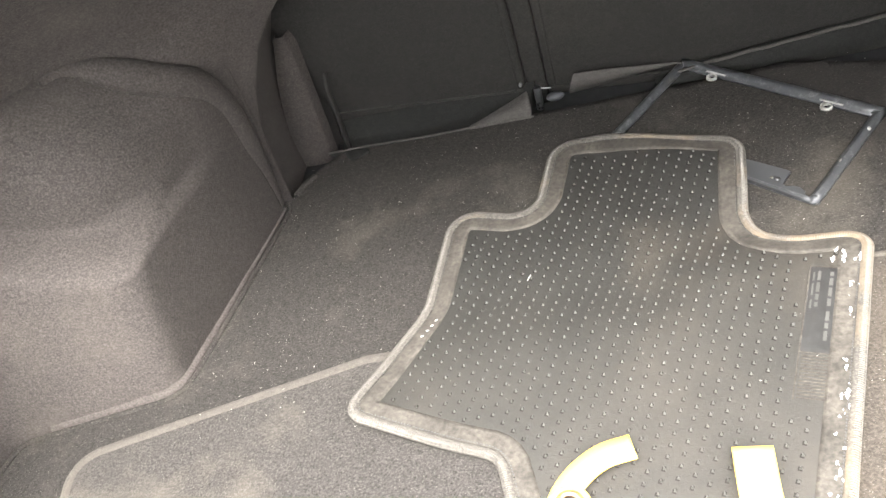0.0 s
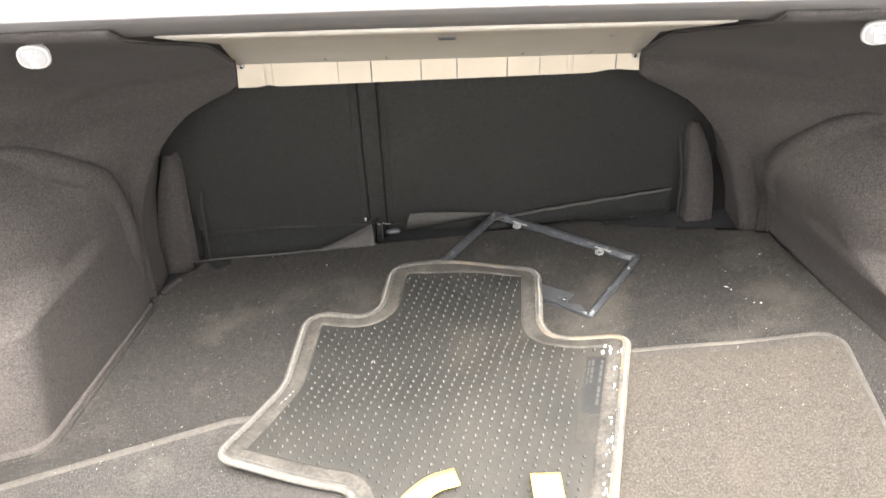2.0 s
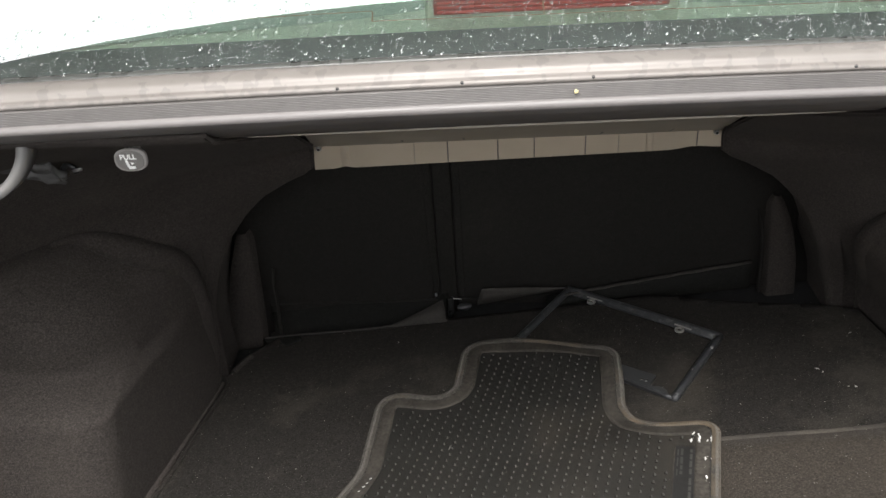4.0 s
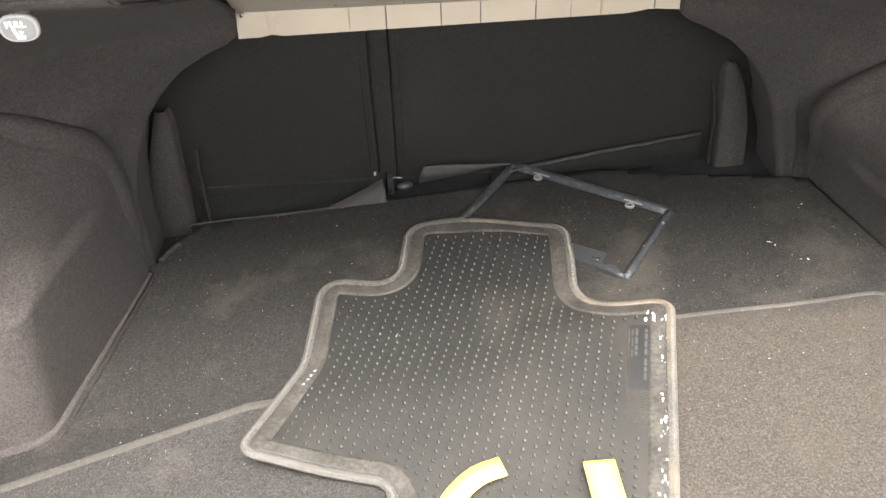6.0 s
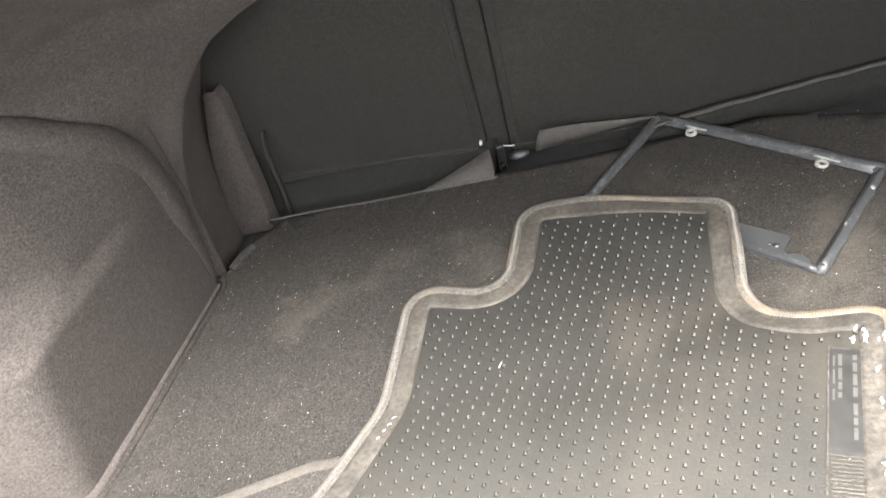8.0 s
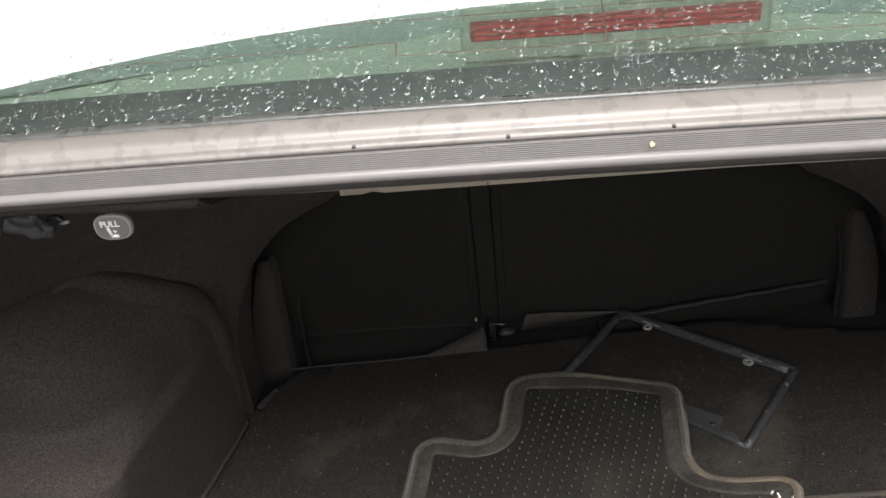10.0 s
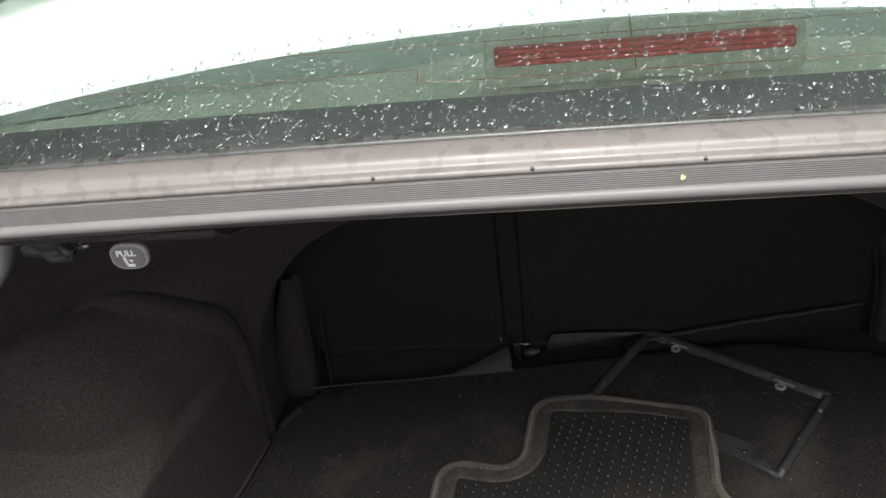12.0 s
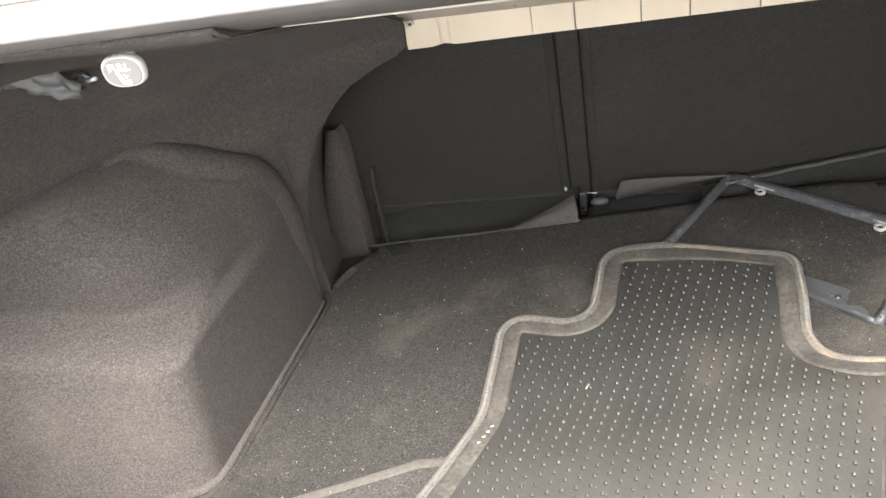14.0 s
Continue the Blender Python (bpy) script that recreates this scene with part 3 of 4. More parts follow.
PILLAR = {-1: ((-0.09, 0.458, 0.526), (0.0, 0.450, 0.508), (0.05, 0.447, 0.499), (0.10, 0.444, 0.487), (0.14, 0.441, 0.474), (0.165, 0.440, 0.466), (0.180, 0.441, 0.461), (0.186, 0.443, 0.457)),
          1: ((-0.06, 0.444, 0.500), (0.05, 0.436, 0.484), (0.10, 0.430, 0.476), (0.14, 0.425, 0.465), (0.175, 0.420, 0.452), (0.20, 0.416, 0.441), (0.212, 0.417, 0.434), (0.217, 0.420, 0.430))}
for s in (-1, 1):
    rows = []
    zz, aa, bb = zip(*PILLAR[s])
    for z in xs_even(zz[0], zz[-1], 32):
        a, b, y = float(np.interp(z, zz, aa)), float(np.interp(z, zz, bb)), 0.255 - 0.12 * z + 0.010 * sstep(0.17, 0.25, z)
        rows.append([(s * (a - 0.004), y + 0.024, z), (s * a, y + 0.006, z), (s * (a + 0.05 * (b - a)), y + 0.0015, z), (s * (a + b) / 2, y + 0.0005, z), (s * (b - 0.05 * (b - a)), y + 0.0015, z), (s * b, y + 0.006, z), (s * (b + 0.003), y + 0.030, z)])
    tagged(part("trim", grid_mesh(rows), M_TRIM), "tapered brown-grey felt pillar trim beside the seat opening", "trim", kind="structure")
    # dark sheet added for the shaded band between pillar and reveal
    bm = bmesh.new()
    box(bm, (min(s * 0.44, s * 0.60), 0.290, -0.10), (max(s * 0.44, s * 0.60), 0.296, 0.40))
    tagged(part("trim", bm, M_SEAT), "black felt sheet added behind the pillar trim for its shade", "trim", kind="structure")
    edge = spline([(s * x, y, z) for x, y, z in ((0.420 if s < 0 else 0.427, 0.262, -0.045 if s < 0 else 0.02), (0.417 if s < 0 else 0.423, 0.256, 0.04), (0.416, 0.252 if s < 0 else 0.250, 0.075 if s < 0 else 0.13), (0.415 if s < 0 else 0.402, 0.264 if s < 0 else 0.262, 0.100 if s < 0 else 0.20))], 8)
    bm = sweep(edge, [(-0.0018, -0.005), (0.0018, -0.005), (0.0022, 0.004), (-0.0022, 0.004)], up=Vector((0, 1, 0)))
    tagged(part("trim", bm, M_SEAT), "slim dark edge strip round the seatback", "trim", kind="structure")

# ---- felt flaps at the foot of the seatbacks ----
def sheet(rows, name, mat, label, t=0.0025):
    ob = tagged(part(name, grid_mesh(rows), mat), label, "flap")
    return thick(ob, t, 0.0)


rows = []
for k in range(25):
    u = k / 24
    x = -0.446 + u * 0.330
    z = floor_z(x, 0.24)
    sag = 0.002 * math.sin(9 * u)
    rows.append([(x, 0.302, z + 0.014), (x, 0.294, z - 0.022 + sag), (x, 0.266 - 0.006 * u, z - 0.030), (x, 0.247 - 0.006 * u, z - 0.012), (x, 0.235 - 0.006 * u, z + 0.0035 + 0.5 * sag)])
hanging = sheet(rows, "felt_flap", M_SHADED_FELT, "black felt flap hanging from the narrow seatback onto the floor, darkened for shade")
hem = [Vector(r[4]) + Vector((0, 0, 0.001)) for r in rows]
part("hem", sweep(hem, ring(0.0016, 0.0014, 6)), M_FLAP, hanging, "grey frayed hem")
rows = []
for k in range(13):
    u = k / 12
    x = -0.214 + u * 0.094
    z = floor_z(x, 0.232)
    h = 0.026 * u ** 1.15
    rows.append([(x, 0.229 - 0.002 * u, z + 0.003), (x + 0.001 * u, 0.231 + 0.006 * u, z + 0.003 + 0.45 * h), (x - 0.004 * u, 0.236 + 0.022 * u, z + 0.003 + h)])
sheet(rows, "folded_flap_corner", M_FLAP, "grey felt flap corner folded back over the floor edge", 0.0018)
rows = []
for k in range(17):
    u = k / 16
    x = -0.060 + u * 0.157
    z = floor_z(x, 0.25)
    h = 0.038 * (1 - u) ** 0.85
    rows.append([(x - 0.004 * (1 - u), 0.268 + 0.008 * u, z + 0.004 + 0.011 * u), (x, 0.264 + 0.008 * u, z + 0.004 + 0.011 * u + 0.5 * h), (x + 0.006 * (1 - u), 0.262 + 0.012 * u, z + 0.004 + 0.011 * u + h * (0.96 + 0.04 * math.sin(6 * u)))])
sheet(rows, "folded_flap_corner", M_FLAP, "grey felt flap corner turned up against the wide seatback", 0.0018)
rows = []
for k in range(31):
    u = k / 30
    x = 0.06 + u * 0.352
    top = 0.008 + 0.062 * u ** 0.85
    z = floor_z(x, 0.26)
    rows.append([(x, 0.262 + 0.004 * u, z - 0.02), (x, 0.268, max(z, 0.55 * top)), (x, 0.268 + 0.002 * math.sin(7 * u), top - 0.004), (x, 0.273, top + 0.0015), (x, 0.283, top - 0.001), (x, 0.293, top - 0.012)])
rumpled = sheet(rows, "felt_flap", M_SHADED_FELT, "black felt flap rumpled up along the wide seatback, darkened for shade")
ridge = [Vector((0.06 + u * 0.352, 0.2705 + 0.001 * math.sin(40 * u), 0.0105 + 0.062 * u ** 0.85)) for u in xs_even(0.05, 1, 40)]
bm = sweep(ridge, ring(0.0028, 0.0022, 8))
part("piping", bm, M_FLAP, rumpled, "worn grey piping")

latch = base_empty("seat_latch", (-0.118, 0.285, 0.0), "small steel seat latch in the gap between the seatbacks", "latch")
bm = bmesh.new()
box(bm, (-0.1385, 0.288, 0.0125), (-0.1345, 0.294, 0.0180))
part("striker", rounded(bm, 0.0012), M_STEEL, latch)
bm = sweep(spline([(-0.108, 0.284, 0.0105), (-0.099, 0.281, 0.0112), (-0.091, 0.280, 0.0112)], 5), ring(0.0009, 0.0009, 6))
part("wire_loop", bm, M_STEEL, latch)
bm = bmesh.new()
bmesh.ops.create_uvsphere(bm, u_segments=16, v_segments=8, radius=1, matrix=pose(-0.087, 0.284, -0.008, 0, -6, 0) @ Matrix.Diagonal((0.014, 0.008, 0.0065, 1)))
part("catch", bm, M_SLATE, latch, "dull grey rounded catch")
bm = bmesh.new()
box(bm, (-0.116, 0.274, -0.024), (-0.106, 0.284, 0.016))
part("strap", rounded(bm, 0.002), M_SEAL, latch, "black strap end beside the catch")
settle(latch)


# ---- rear deck edge, seal and ribbed strip ----
DECK_X = xs_even(-0.70, 0.70, 56)
CROWN = 0.018
paint = [(-0.322, 0.644), (-0.329, 0.6475), (-0.3322, 0.6520), (-0.3350, 0.6534), (-0.3390, 0.6536), (-0.3440, 0.6528), (-0.3485, 0.6515), (-0.3508, 0.6503), (-0.3522, 0.6486),
         (-0.3532, 0.6468), (-0.3542, 0.6454), (-0.3555, 0.6446), (-0.3575, 0.6441), (-0.3593, 0.6434), (-0.3601, 0.6422), (-0.3590, 0.6411), (-0.357, 0.6402)]
ob = tagged(part("rear_deck", line_mesh(paint, DECK_X, CROWN), M_SILVER), "silver painted body edge below the rear window, wet", "body panel", kind="structure")
thick(ob, 0.0012)
tagged(part("trim", line_mesh([(-0.3578, 0.6416), (-0.3590, 0.6408), (-0.3592, 0.6398), (-0.3608, 0.6394), (-0.358, 0.6390)], DECK_X, CROWN), M_SEAL), "dark groove above the ribbed strip", "trim", kind="structure")
ribs = [(-0.357, 0.6405)]
for k in range(9):
    z = 0.6392 - k * 0.0014
    ribs += [(-0.3618, z), (-0.36205, z - 0.0003), (-0.36205, z - 0.0009), (-0.3618, z - 0.0012)]
ribs.append((-0.357, 0.6262))
ob = tagged(part("trim", line_mesh(ribs, DECK_X, CROWN), M_RIB, smooth=False), "grey ribbed rubber strip along the boot opening", "trim", kind="structure")
lower = [(-0.356, 0.6268), (-0.3618, 0.6262), (-0.3640, 0.6240), (-0.3640, 0.6215), (-0.3620, 0.6200), (-0.3595, 0.6182), (-0.3570, 0.6158), (-0.350, 0.6112), (-0.338, 0.6045), (-0.322, 0.5960), (-0.302, 0.5845), (-0.290, 0.5850)]
ob = tagged(part("boot_flange", line_mesh(lower, DECK_X, CROWN), M_SILVER2), "grey painted inner flange of the boot opening", "body panel", kind="structure")
thick(ob, 0.0012)
tagged(part("glass_seal", line_mesh([(-0.318, 0.653), (-0.3225, 0.6553), (-0.3265, 0.6547), (-0.3292, 0.6520), (-0.328, 0.646)], DECK_X, CROWN), M_LIP), "dark grey rubber seal along the rear window edge", "seal", kind="structure")
for x, r in ((-0.168, 0.0014), (-0.070, 0.0014), (0.032, 0.0014), (0.233, 0.0014), (0.442, 0.0012)):
    bm = bmesh.new()
    bmesh.ops.create_cone(bm, cap_ends=True, segments=14, radius1=r * 1.15, radius2=r, depth=0.003, matrix=pose(x, -0.3592, 0.6429 - CROWN * x * x, 55))
    tagged(part("drain_plug", bm, M_SEAL), "small black plug hole in the painted deck edge", "plug", "plug holes along the deck edge")
bm = bmesh.new()
for k in range(9):
    u = k * 2.39
    bmesh.ops.create_icosphere(bm, subdivisions=1, radius=0.0007, matrix=Matrix.Translation((0.0185 + 0.0014 * math.cos(u) * (k % 3) / 2, -0.3632, 0.6335 + 0.0013 * math.sin(u))))
tagged(part("yellow_crumb", bm, M_CRUMB), "small yellowish crumb stuck on the ribbed strip", "crumb")

# ---- rear window with its frit, heater lines and rain ----
G0, SLOPE = Vector((0, -0.326, 0.6535)), math.atan2(0.42, 0.907)


def on_glass(x, d, h=0.0):
    """x across, d metres up the glass from its lower edge, h above its face."""
    return Vector((x, G0.y + d * math.cos(SLOPE) - h * math.sin(SLOPE), G0.z + d * math.sin(SLOPE) + h * math.cos(SLOPE) - CROWN * x * x))


window = base_empty("window_1", G0, "green-tinted rear window beaded with rain", "window", kind="structure")
bm = grid_mesh([[on_glass(x, d) for x in DECK_X] for d in xs_even(0, 0.80, 20)])
pane = part("pane", bm, M_GLASS, window)
pane.visible_shadow = False
bm = grid_mesh([[on_glass(x, d, -0.0015) for x in DECK_X] for d in (0.0, 0.018, 0.034 + 0.0)])
part("frit_band", bm, M_FRIT, pane, "black ceramic border band")
for d, x0, x1 in ((0.062, -0.50, -0.145), (0.049, -0.145, 0.50), (0.090, -0.5, 0.5)):
    bm = bmesh.new()
    vs = [bm.verts.new(on_glass(x, dd, -0.001)) for x, dd in ((x0, d), (x1, d), (x1, d + 0.0010), (x0, d + 0.0010))]
    bm.faces.new(vs)
    part("heater_line", bm, M_ORANGE, pane)
for x, d0, d1 in ((-0.145, 0.049, 0.062), (0.0, 0.049, 0.12)):
    bm = bmesh.new()
    vs = [bm.verts.new(on_glass(xx, dd, -0.001)) for xx, dd in ((x, d0), (x + 0.0012, d0), (x + 0.0012, d1), (x, d1))]
    bm.faces.new(vs)
    part("heater_line", bm, M_ORANGE, pane)
settle(window)

rng = random.Random(5)
verts, faces = [], []


def bead(x, d, rx, ry, h, turn):
    """An uneven drop: a sloping rim, painted pale as a glint on a random arc, round a clear crown."""
    n, first = 12, len(verts)
    c, s = math.cos(turn), math.sin(turn)
    p1, p2 = rng.uniform(0, 6.28), rng.uniform(0, 6.28)
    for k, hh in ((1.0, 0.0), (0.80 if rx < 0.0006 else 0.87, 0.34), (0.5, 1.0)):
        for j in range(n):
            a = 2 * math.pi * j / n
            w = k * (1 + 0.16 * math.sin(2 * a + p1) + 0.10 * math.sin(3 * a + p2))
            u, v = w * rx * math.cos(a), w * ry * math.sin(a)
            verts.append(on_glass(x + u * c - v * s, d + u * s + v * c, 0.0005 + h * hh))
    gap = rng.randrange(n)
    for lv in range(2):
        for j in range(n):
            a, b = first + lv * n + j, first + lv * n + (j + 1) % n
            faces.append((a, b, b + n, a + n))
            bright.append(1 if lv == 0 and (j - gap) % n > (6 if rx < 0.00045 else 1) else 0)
    faces.append(tuple(first + 2 * n + j for j in range(n)))
    bright.append(0)


COUNT = 18000
bright = []
for k in range(COUNT):
    x, d = rng.uniform(-0.60, 0.42), rng.uniform(0.002, 0.20)
    # drops are left out here, where the sky's bright reflection would hide them
    if x < -0.08 and d > 0.007 + float(np.interp(x, [-0.456, -0.373, -0.292, -0.209, -0.12], [0.059, 0.072, 0.087, 0.094, 0.099])):
        continue
    # runs of drops follow the tracks of earlier ones down the glass
    if rng.random() < 0.25:
        x = round(x / 0.021) * 0.021 + 0.16 * d + rng.gauss(0, 0.0022)
    r = rng.uniform(0.00018, 0.00042) if rng.random() < 0.70 else 0.00045 + 0.00080 * rng.random() ** 1.6
    if rng.random() < 0.006:
        r += 0.0008
    long = rng.uniform(1.0, 1.35) if rng.random() < 0.6 else rng.uniform(1.5, 2.4)
    bead(x, d, r, r * long, r * 0.5, rng.uniform(-0.75, 0.1) if long > 1.3 else rng.uniform(-0.3, 0.3))
me = bpy.data.meshes.new("rain_beads")
me.from_pydata([tuple(v) for v in verts], [], faces)
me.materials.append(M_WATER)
me.materials.append(M_GLINT)
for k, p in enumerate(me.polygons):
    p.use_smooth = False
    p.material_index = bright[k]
tagged(new("rain_beads", me), "scattered beads of rain on the rear window", "water drops", kind="stuff")

# ---- behind the rear window: parcel shelf, brake light, cabin ----
bm = line_mesh([(-0.318, 0.636), (-0.24, 0.640), (0.0, 0.645), (0.25, 0.648), (0.30, 0.60)], xs_even(-0.66, 0.66, 12))
tagged(part("parcel_shelf", bm, M_SHELF), "pale grey felt parcel shelf under the rear window", "shelf", kind="structure")
edge_x, edge_y = [0.0, 0.07, 0.106, 0.16, 0.25, 0.34, 0.425, 0.60, 0.70], [-0.105, -0.114, -0.138, -0.158, -0.176, -0.186, -0.213, -0.25, -0.27]
rows = [[(x, (1 - k) * float(np.interp(abs(x), edge_x, edge_y)) + k * 0.30, 0.6385 + 0.0185 * sstep(-0.25, 0.6, k)) for x in xs_even(-0.66, 0.66, 44)] for k in (0.0, 0.1, 0.2, 0.4, 0.7, 1.0)]
tagged(part("shelf_panel", grid_mesh(rows), M_SHELF2), "darker grey raised panel of the parcel shelf", "shelf", kind="structure")
brake = base_empty("brake_light", (0, -0.225, 0.643), "long red brake light standing on the parcel shelf", "light")
bm = bmesh.new()
box(bm, (-0.102, -0.221, 0.641), (0.128, -0.19, 0.678))
housing = part("housing", rounded(bm, 0.004), M_SHELF, brake)
bm = bmesh.new()
box(bm, (-0.094, -0.2265, 0.6600), (0.118, -0.2200, 0.6745))
part("lens", rounded(bm, 0.0014, 1), M_RED2, housing, "dark red lens")
for k in range(3):
    for j in range(6):
        x = -0.091 + j * 0.03450
        bm = bmesh.new()
        box(bm, (x, -0.2285, 0.6618 + k * 0.0042), (x + 0.0340, -0.2260, 0.6640 + k * 0.0042))
        part("lens_rib", rounded(bm, 0.0008, 1), M_RED, housing, "bright red lens rib")
settle(brake)
bm = bmesh.new()
box(bm, (-0.72, 0.46, 0.3), (0.72, 0.50, 1.10))
tagged(part("wall_cabin", bm, M_CABIN), "dark cabin behind the rear window", "wall", kind="structure")
bm = grid_mesh([[(x, y, z - 0.05 * x * x) for x in xs_even(-0.66, 0.66, 10)] for y, z in ((0.40, 0.985), (0.8, 1.03), (1.3, 1.02))])
thick(tagged(part("roof", bm, M_SILVER), "silver painted roof of the car", "roof", kind="structure"), 0.01)

# ---- boot lid held open, with its hinge arms ----
lid = base_empty("boot_lid", (0, -0.36, 0.80), "silver boot lid held open above the boot", "boot lid")
deck = [(-0.36, 0.80), (-0.29, 0.85), (-0.21, 0.905), (-0.135, 0.955), (-0.125, 0.97), (-0.14, 0.99), (-0.23, 1.10), (-0.32, 1.21)]
rows = [[(x, y - 0.13 * x * x, z - 0.03 * x * x) for x in xs_even(-0.68, 0.68, 16)] for y, z in deck]
thick(part("outer_skin", grid_mesh(rows), M_SILVER, lid), 0.012, 0.0)
rows = [[(x, y - 0.035 - 0.13 * x * x, z + 0.035 - 0.03 * x * x) for x in xs_even(-0.62, 0.62, 16)] for y, z in deck[:4]]
thick(part("inner_lining", grid_mesh(rows), M_SEAT, lid, "black felt inner lining"), 0.004, 0.0)
for s in (-1, 1):
    arm = spline([(s * 0.447, -0.318, 0.606), (s * 0.450, -0.330, 0.580), (s * 0.466, -0.338, 0.560), (s * 0.488, -0.345, 0.556), (s * 0.508, -0.352, 0.576), (s * 0.516, -0.362, 0.62), (s * 0.516, -0.37, 0.70), (s * 0.50, -0.355, 0.79)], 8)
    bm = sweep(arm, [(-0.004, -0.011), (0.004, -0.011), (0.0055, -0.008), (0.0055, 0.008), (0.004, 0.011), (-0.004, 0.011)], up=Vector((0, -1, 0.1)))
    part("hinge_arm", bm, M_HINGE, lid, "pale grey curved hinge arm")
settle(lid)

# ---- release handles and bracket ----
def oval(x, z, rx, rz, depth, n=28):
    """A rounded-rectangle pad facing the tail: rings (scale, forward) from its back to a flat face."""
    bm = bmesh.new()
    rings = []
    for k, f in depth:
        row = []
        for j in range(n):
            a = 2 * math.pi * j / n
            ca_, sa_ = math.cos(a), math.sin(a)
            row.append(bm.verts.new((x + k * rx * math.copysign(abs(ca_) ** 0.78, ca_), -0.318 - f, z + k * rz * math.copysign(abs(sa_) ** 0.78, sa_))))
        rings.append(row)
    for a, b in zip(rings, rings[1:]):
        for j in range(n):
            bm.faces.new((a[j], a[(j + 1) % n], b[(j + 1) % n], b[j]))
    bm.faces.new(rings[-1])
    bm.faces.new(rings[0][::-1])
    bmesh.ops.recalc_face_normals(bm, faces=bm.faces[:])
    return bm


def pull_handle(x, z):
    root = base_empty("release_handle", (x, -0.318, 0.60), "pale oval plastic seat release handle hanging from the boot flange", "handle", "seat release handles")
    grip = part("grip", oval(x, z, 0.0146, 0.0108, ((0.70, -0.004), (0.92, -0.002), (1.0, 0.001), (0.98, 0.0035), (0.92, 0.0048), (0.86, 0.0046))), M_HANDLE, root)
    part("face", oval(x, z, 0.0124, 0.0091, ((1.0, 0.0044), (0.97, 0.0051), (0.90, 0.0053))), M_FACE, grip, "flat grey face of the grip")
    bm = bmesh.new()
    box(bm, (x - 0.002, -0.316, z + 0.007), (x + 0.008, -0.312, 0.603))
    part("stem", rounded(bm, 0.0012), M_HANDLE, root)
    cu = bpy.data.curves.new("lettering", "FONT")
    cu.body, cu.size, cu.align_x, cu.align_y, cu.extrude, cu.offset = "PULL", 0.0066, "CENTER", "CENTER", 0.0003, 0.00016
    cu.materials.append(M_WHITE)
    tx = new("lettering", cu)
    tx.matrix_world = pose(x - 0.001, -0.3236, z + 0.0036, 90)
    tx.parent = grip
    # folding seat: a leaning back, a cushion and an arrow head
    bm = bmesh.new()
    box(bm, (-0.0010, -0.3240, -0.0030), (0.0010, -0.3232, 0.0040), pose(x - 0.0022, 0, z - 0.0030, 0, -14, 0))
    box(bm, (x - 0.0022, -0.3240, z - 0.0076), (x + 0.0038, -0.3232, z - 0.0052))
    vs = [bm.verts.new((x + u, -0.3238, z + v)) for u, v in ((0.0004, -0.0010), (0.0036, -0.0020), (0.0014, -0.0040))]
    bm.faces.new(vs)
    part("seat_mark", bm, M_WHITE, grip, "white printed folding seat mark")
    return settle(root)


pull_handle(-0.362, 0.573)
pull_handle(0.380, 0.573)

brk = base_empty("hinge_bracket", (-0.53, -0.178, 0.52), "crumpled dull grey sheet by the hinge with a loose wire", "bracket")
rows = []
for k in range(21):
    u = k / 20
    wide = 0.5 * (0.046 * (1 - u) + 0.012 * u)
    cx, cz = -0.592 + 0.096 * u, 0.534 - 0.036 * u - 0.006 * u * u
    rows.append([(cx + 0.5 * v * wide, -0.180 + 0.012 * noise.noise(Vector((6 * u, 3 * v, 0.4))), cz + v * wide + 0.004 * noise.noise(Vector((9 * u, 4 * v, 2.2)))) for v in xs_even(-1, 1, 8)])
thick(part("plate", grid_mesh(rows), M_DULL, brk), 0.0015)
bm = sweep(spline([(-0.500, -0.176, 0.502), (-0.494, -0.178, 0.507), (-0.486, -0.180, 0.506), (-0.484, -0.180, 0.498)], 6), ring(0.0030, 0.0030, 8))
wire = part("wire", bm, M_SEAL, brk, "short black wire")
bm = sweep([Vector((-0.486, -0.182, 0.502)), Vector((-0.476, -0.184, 0.5045))], ring(0.0020, 0.0020, 8))
part("wire_end", bm, M_STEEL, wire, "bare shiny wire end")
settle(brk)


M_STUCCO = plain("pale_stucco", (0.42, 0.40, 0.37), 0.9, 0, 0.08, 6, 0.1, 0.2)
M_BOARD = plain("grey_painted_board", (0.62, 0.58, 0.56), 0.6, 0, 0.1, 9, 0.05)

# ---- car body around the boot ----
for s, word in ((-1, "left"), (1, "right")):
    bm = bmesh.new()
    box(bm, (s * 0.90 - 0.012, -0.90, -0.28), (s * 0.90 + 0.012, 1.3, 0.60))
    tagged(part("wall_quarter_" + word, rounded(bm, 0.01), M_SILVER), "silver painted rear quarter panel of the car", "body panel", kind="structure")
    # fender top from the rear window down to the tail lamp, with the rain channel at its inner edge
    rows = []
    for y, z in ((1.3, 0.62), (-0.30, 0.612), (-0.40, 0.600), (-0.55, 0.572), (-0.72, 0.520), (-0.84, 0.455), (-0.90, 0.36)):
        rows.append([(s * x, y, z + h) for x, h in ((0.755, -0.055), (0.763, -0.012), (0.785, -0.014), (0.793, 0.0), (0.81, 0.006), (0.84, 0.0), (0.888, -0.03))])
    thick(tagged(part("deck_side_" + word, grid_mesh(rows), M_SILVER), "silver painted fender top beside the boot opening", "body panel", kind="structure"), 0.003, 0.0)
sill = [(-0.765, -0.20), (-0.775, 0.36), (-0.785, 0.395), (-0.81, 0.405), (-0.84, 0.395), (-0.85, 0.35), (-0.86, -0.28)]
bm = grid_mesh([[(x, y, z) for x in xs_even(-0.89, 0.89, 12)] for y, z in sill])
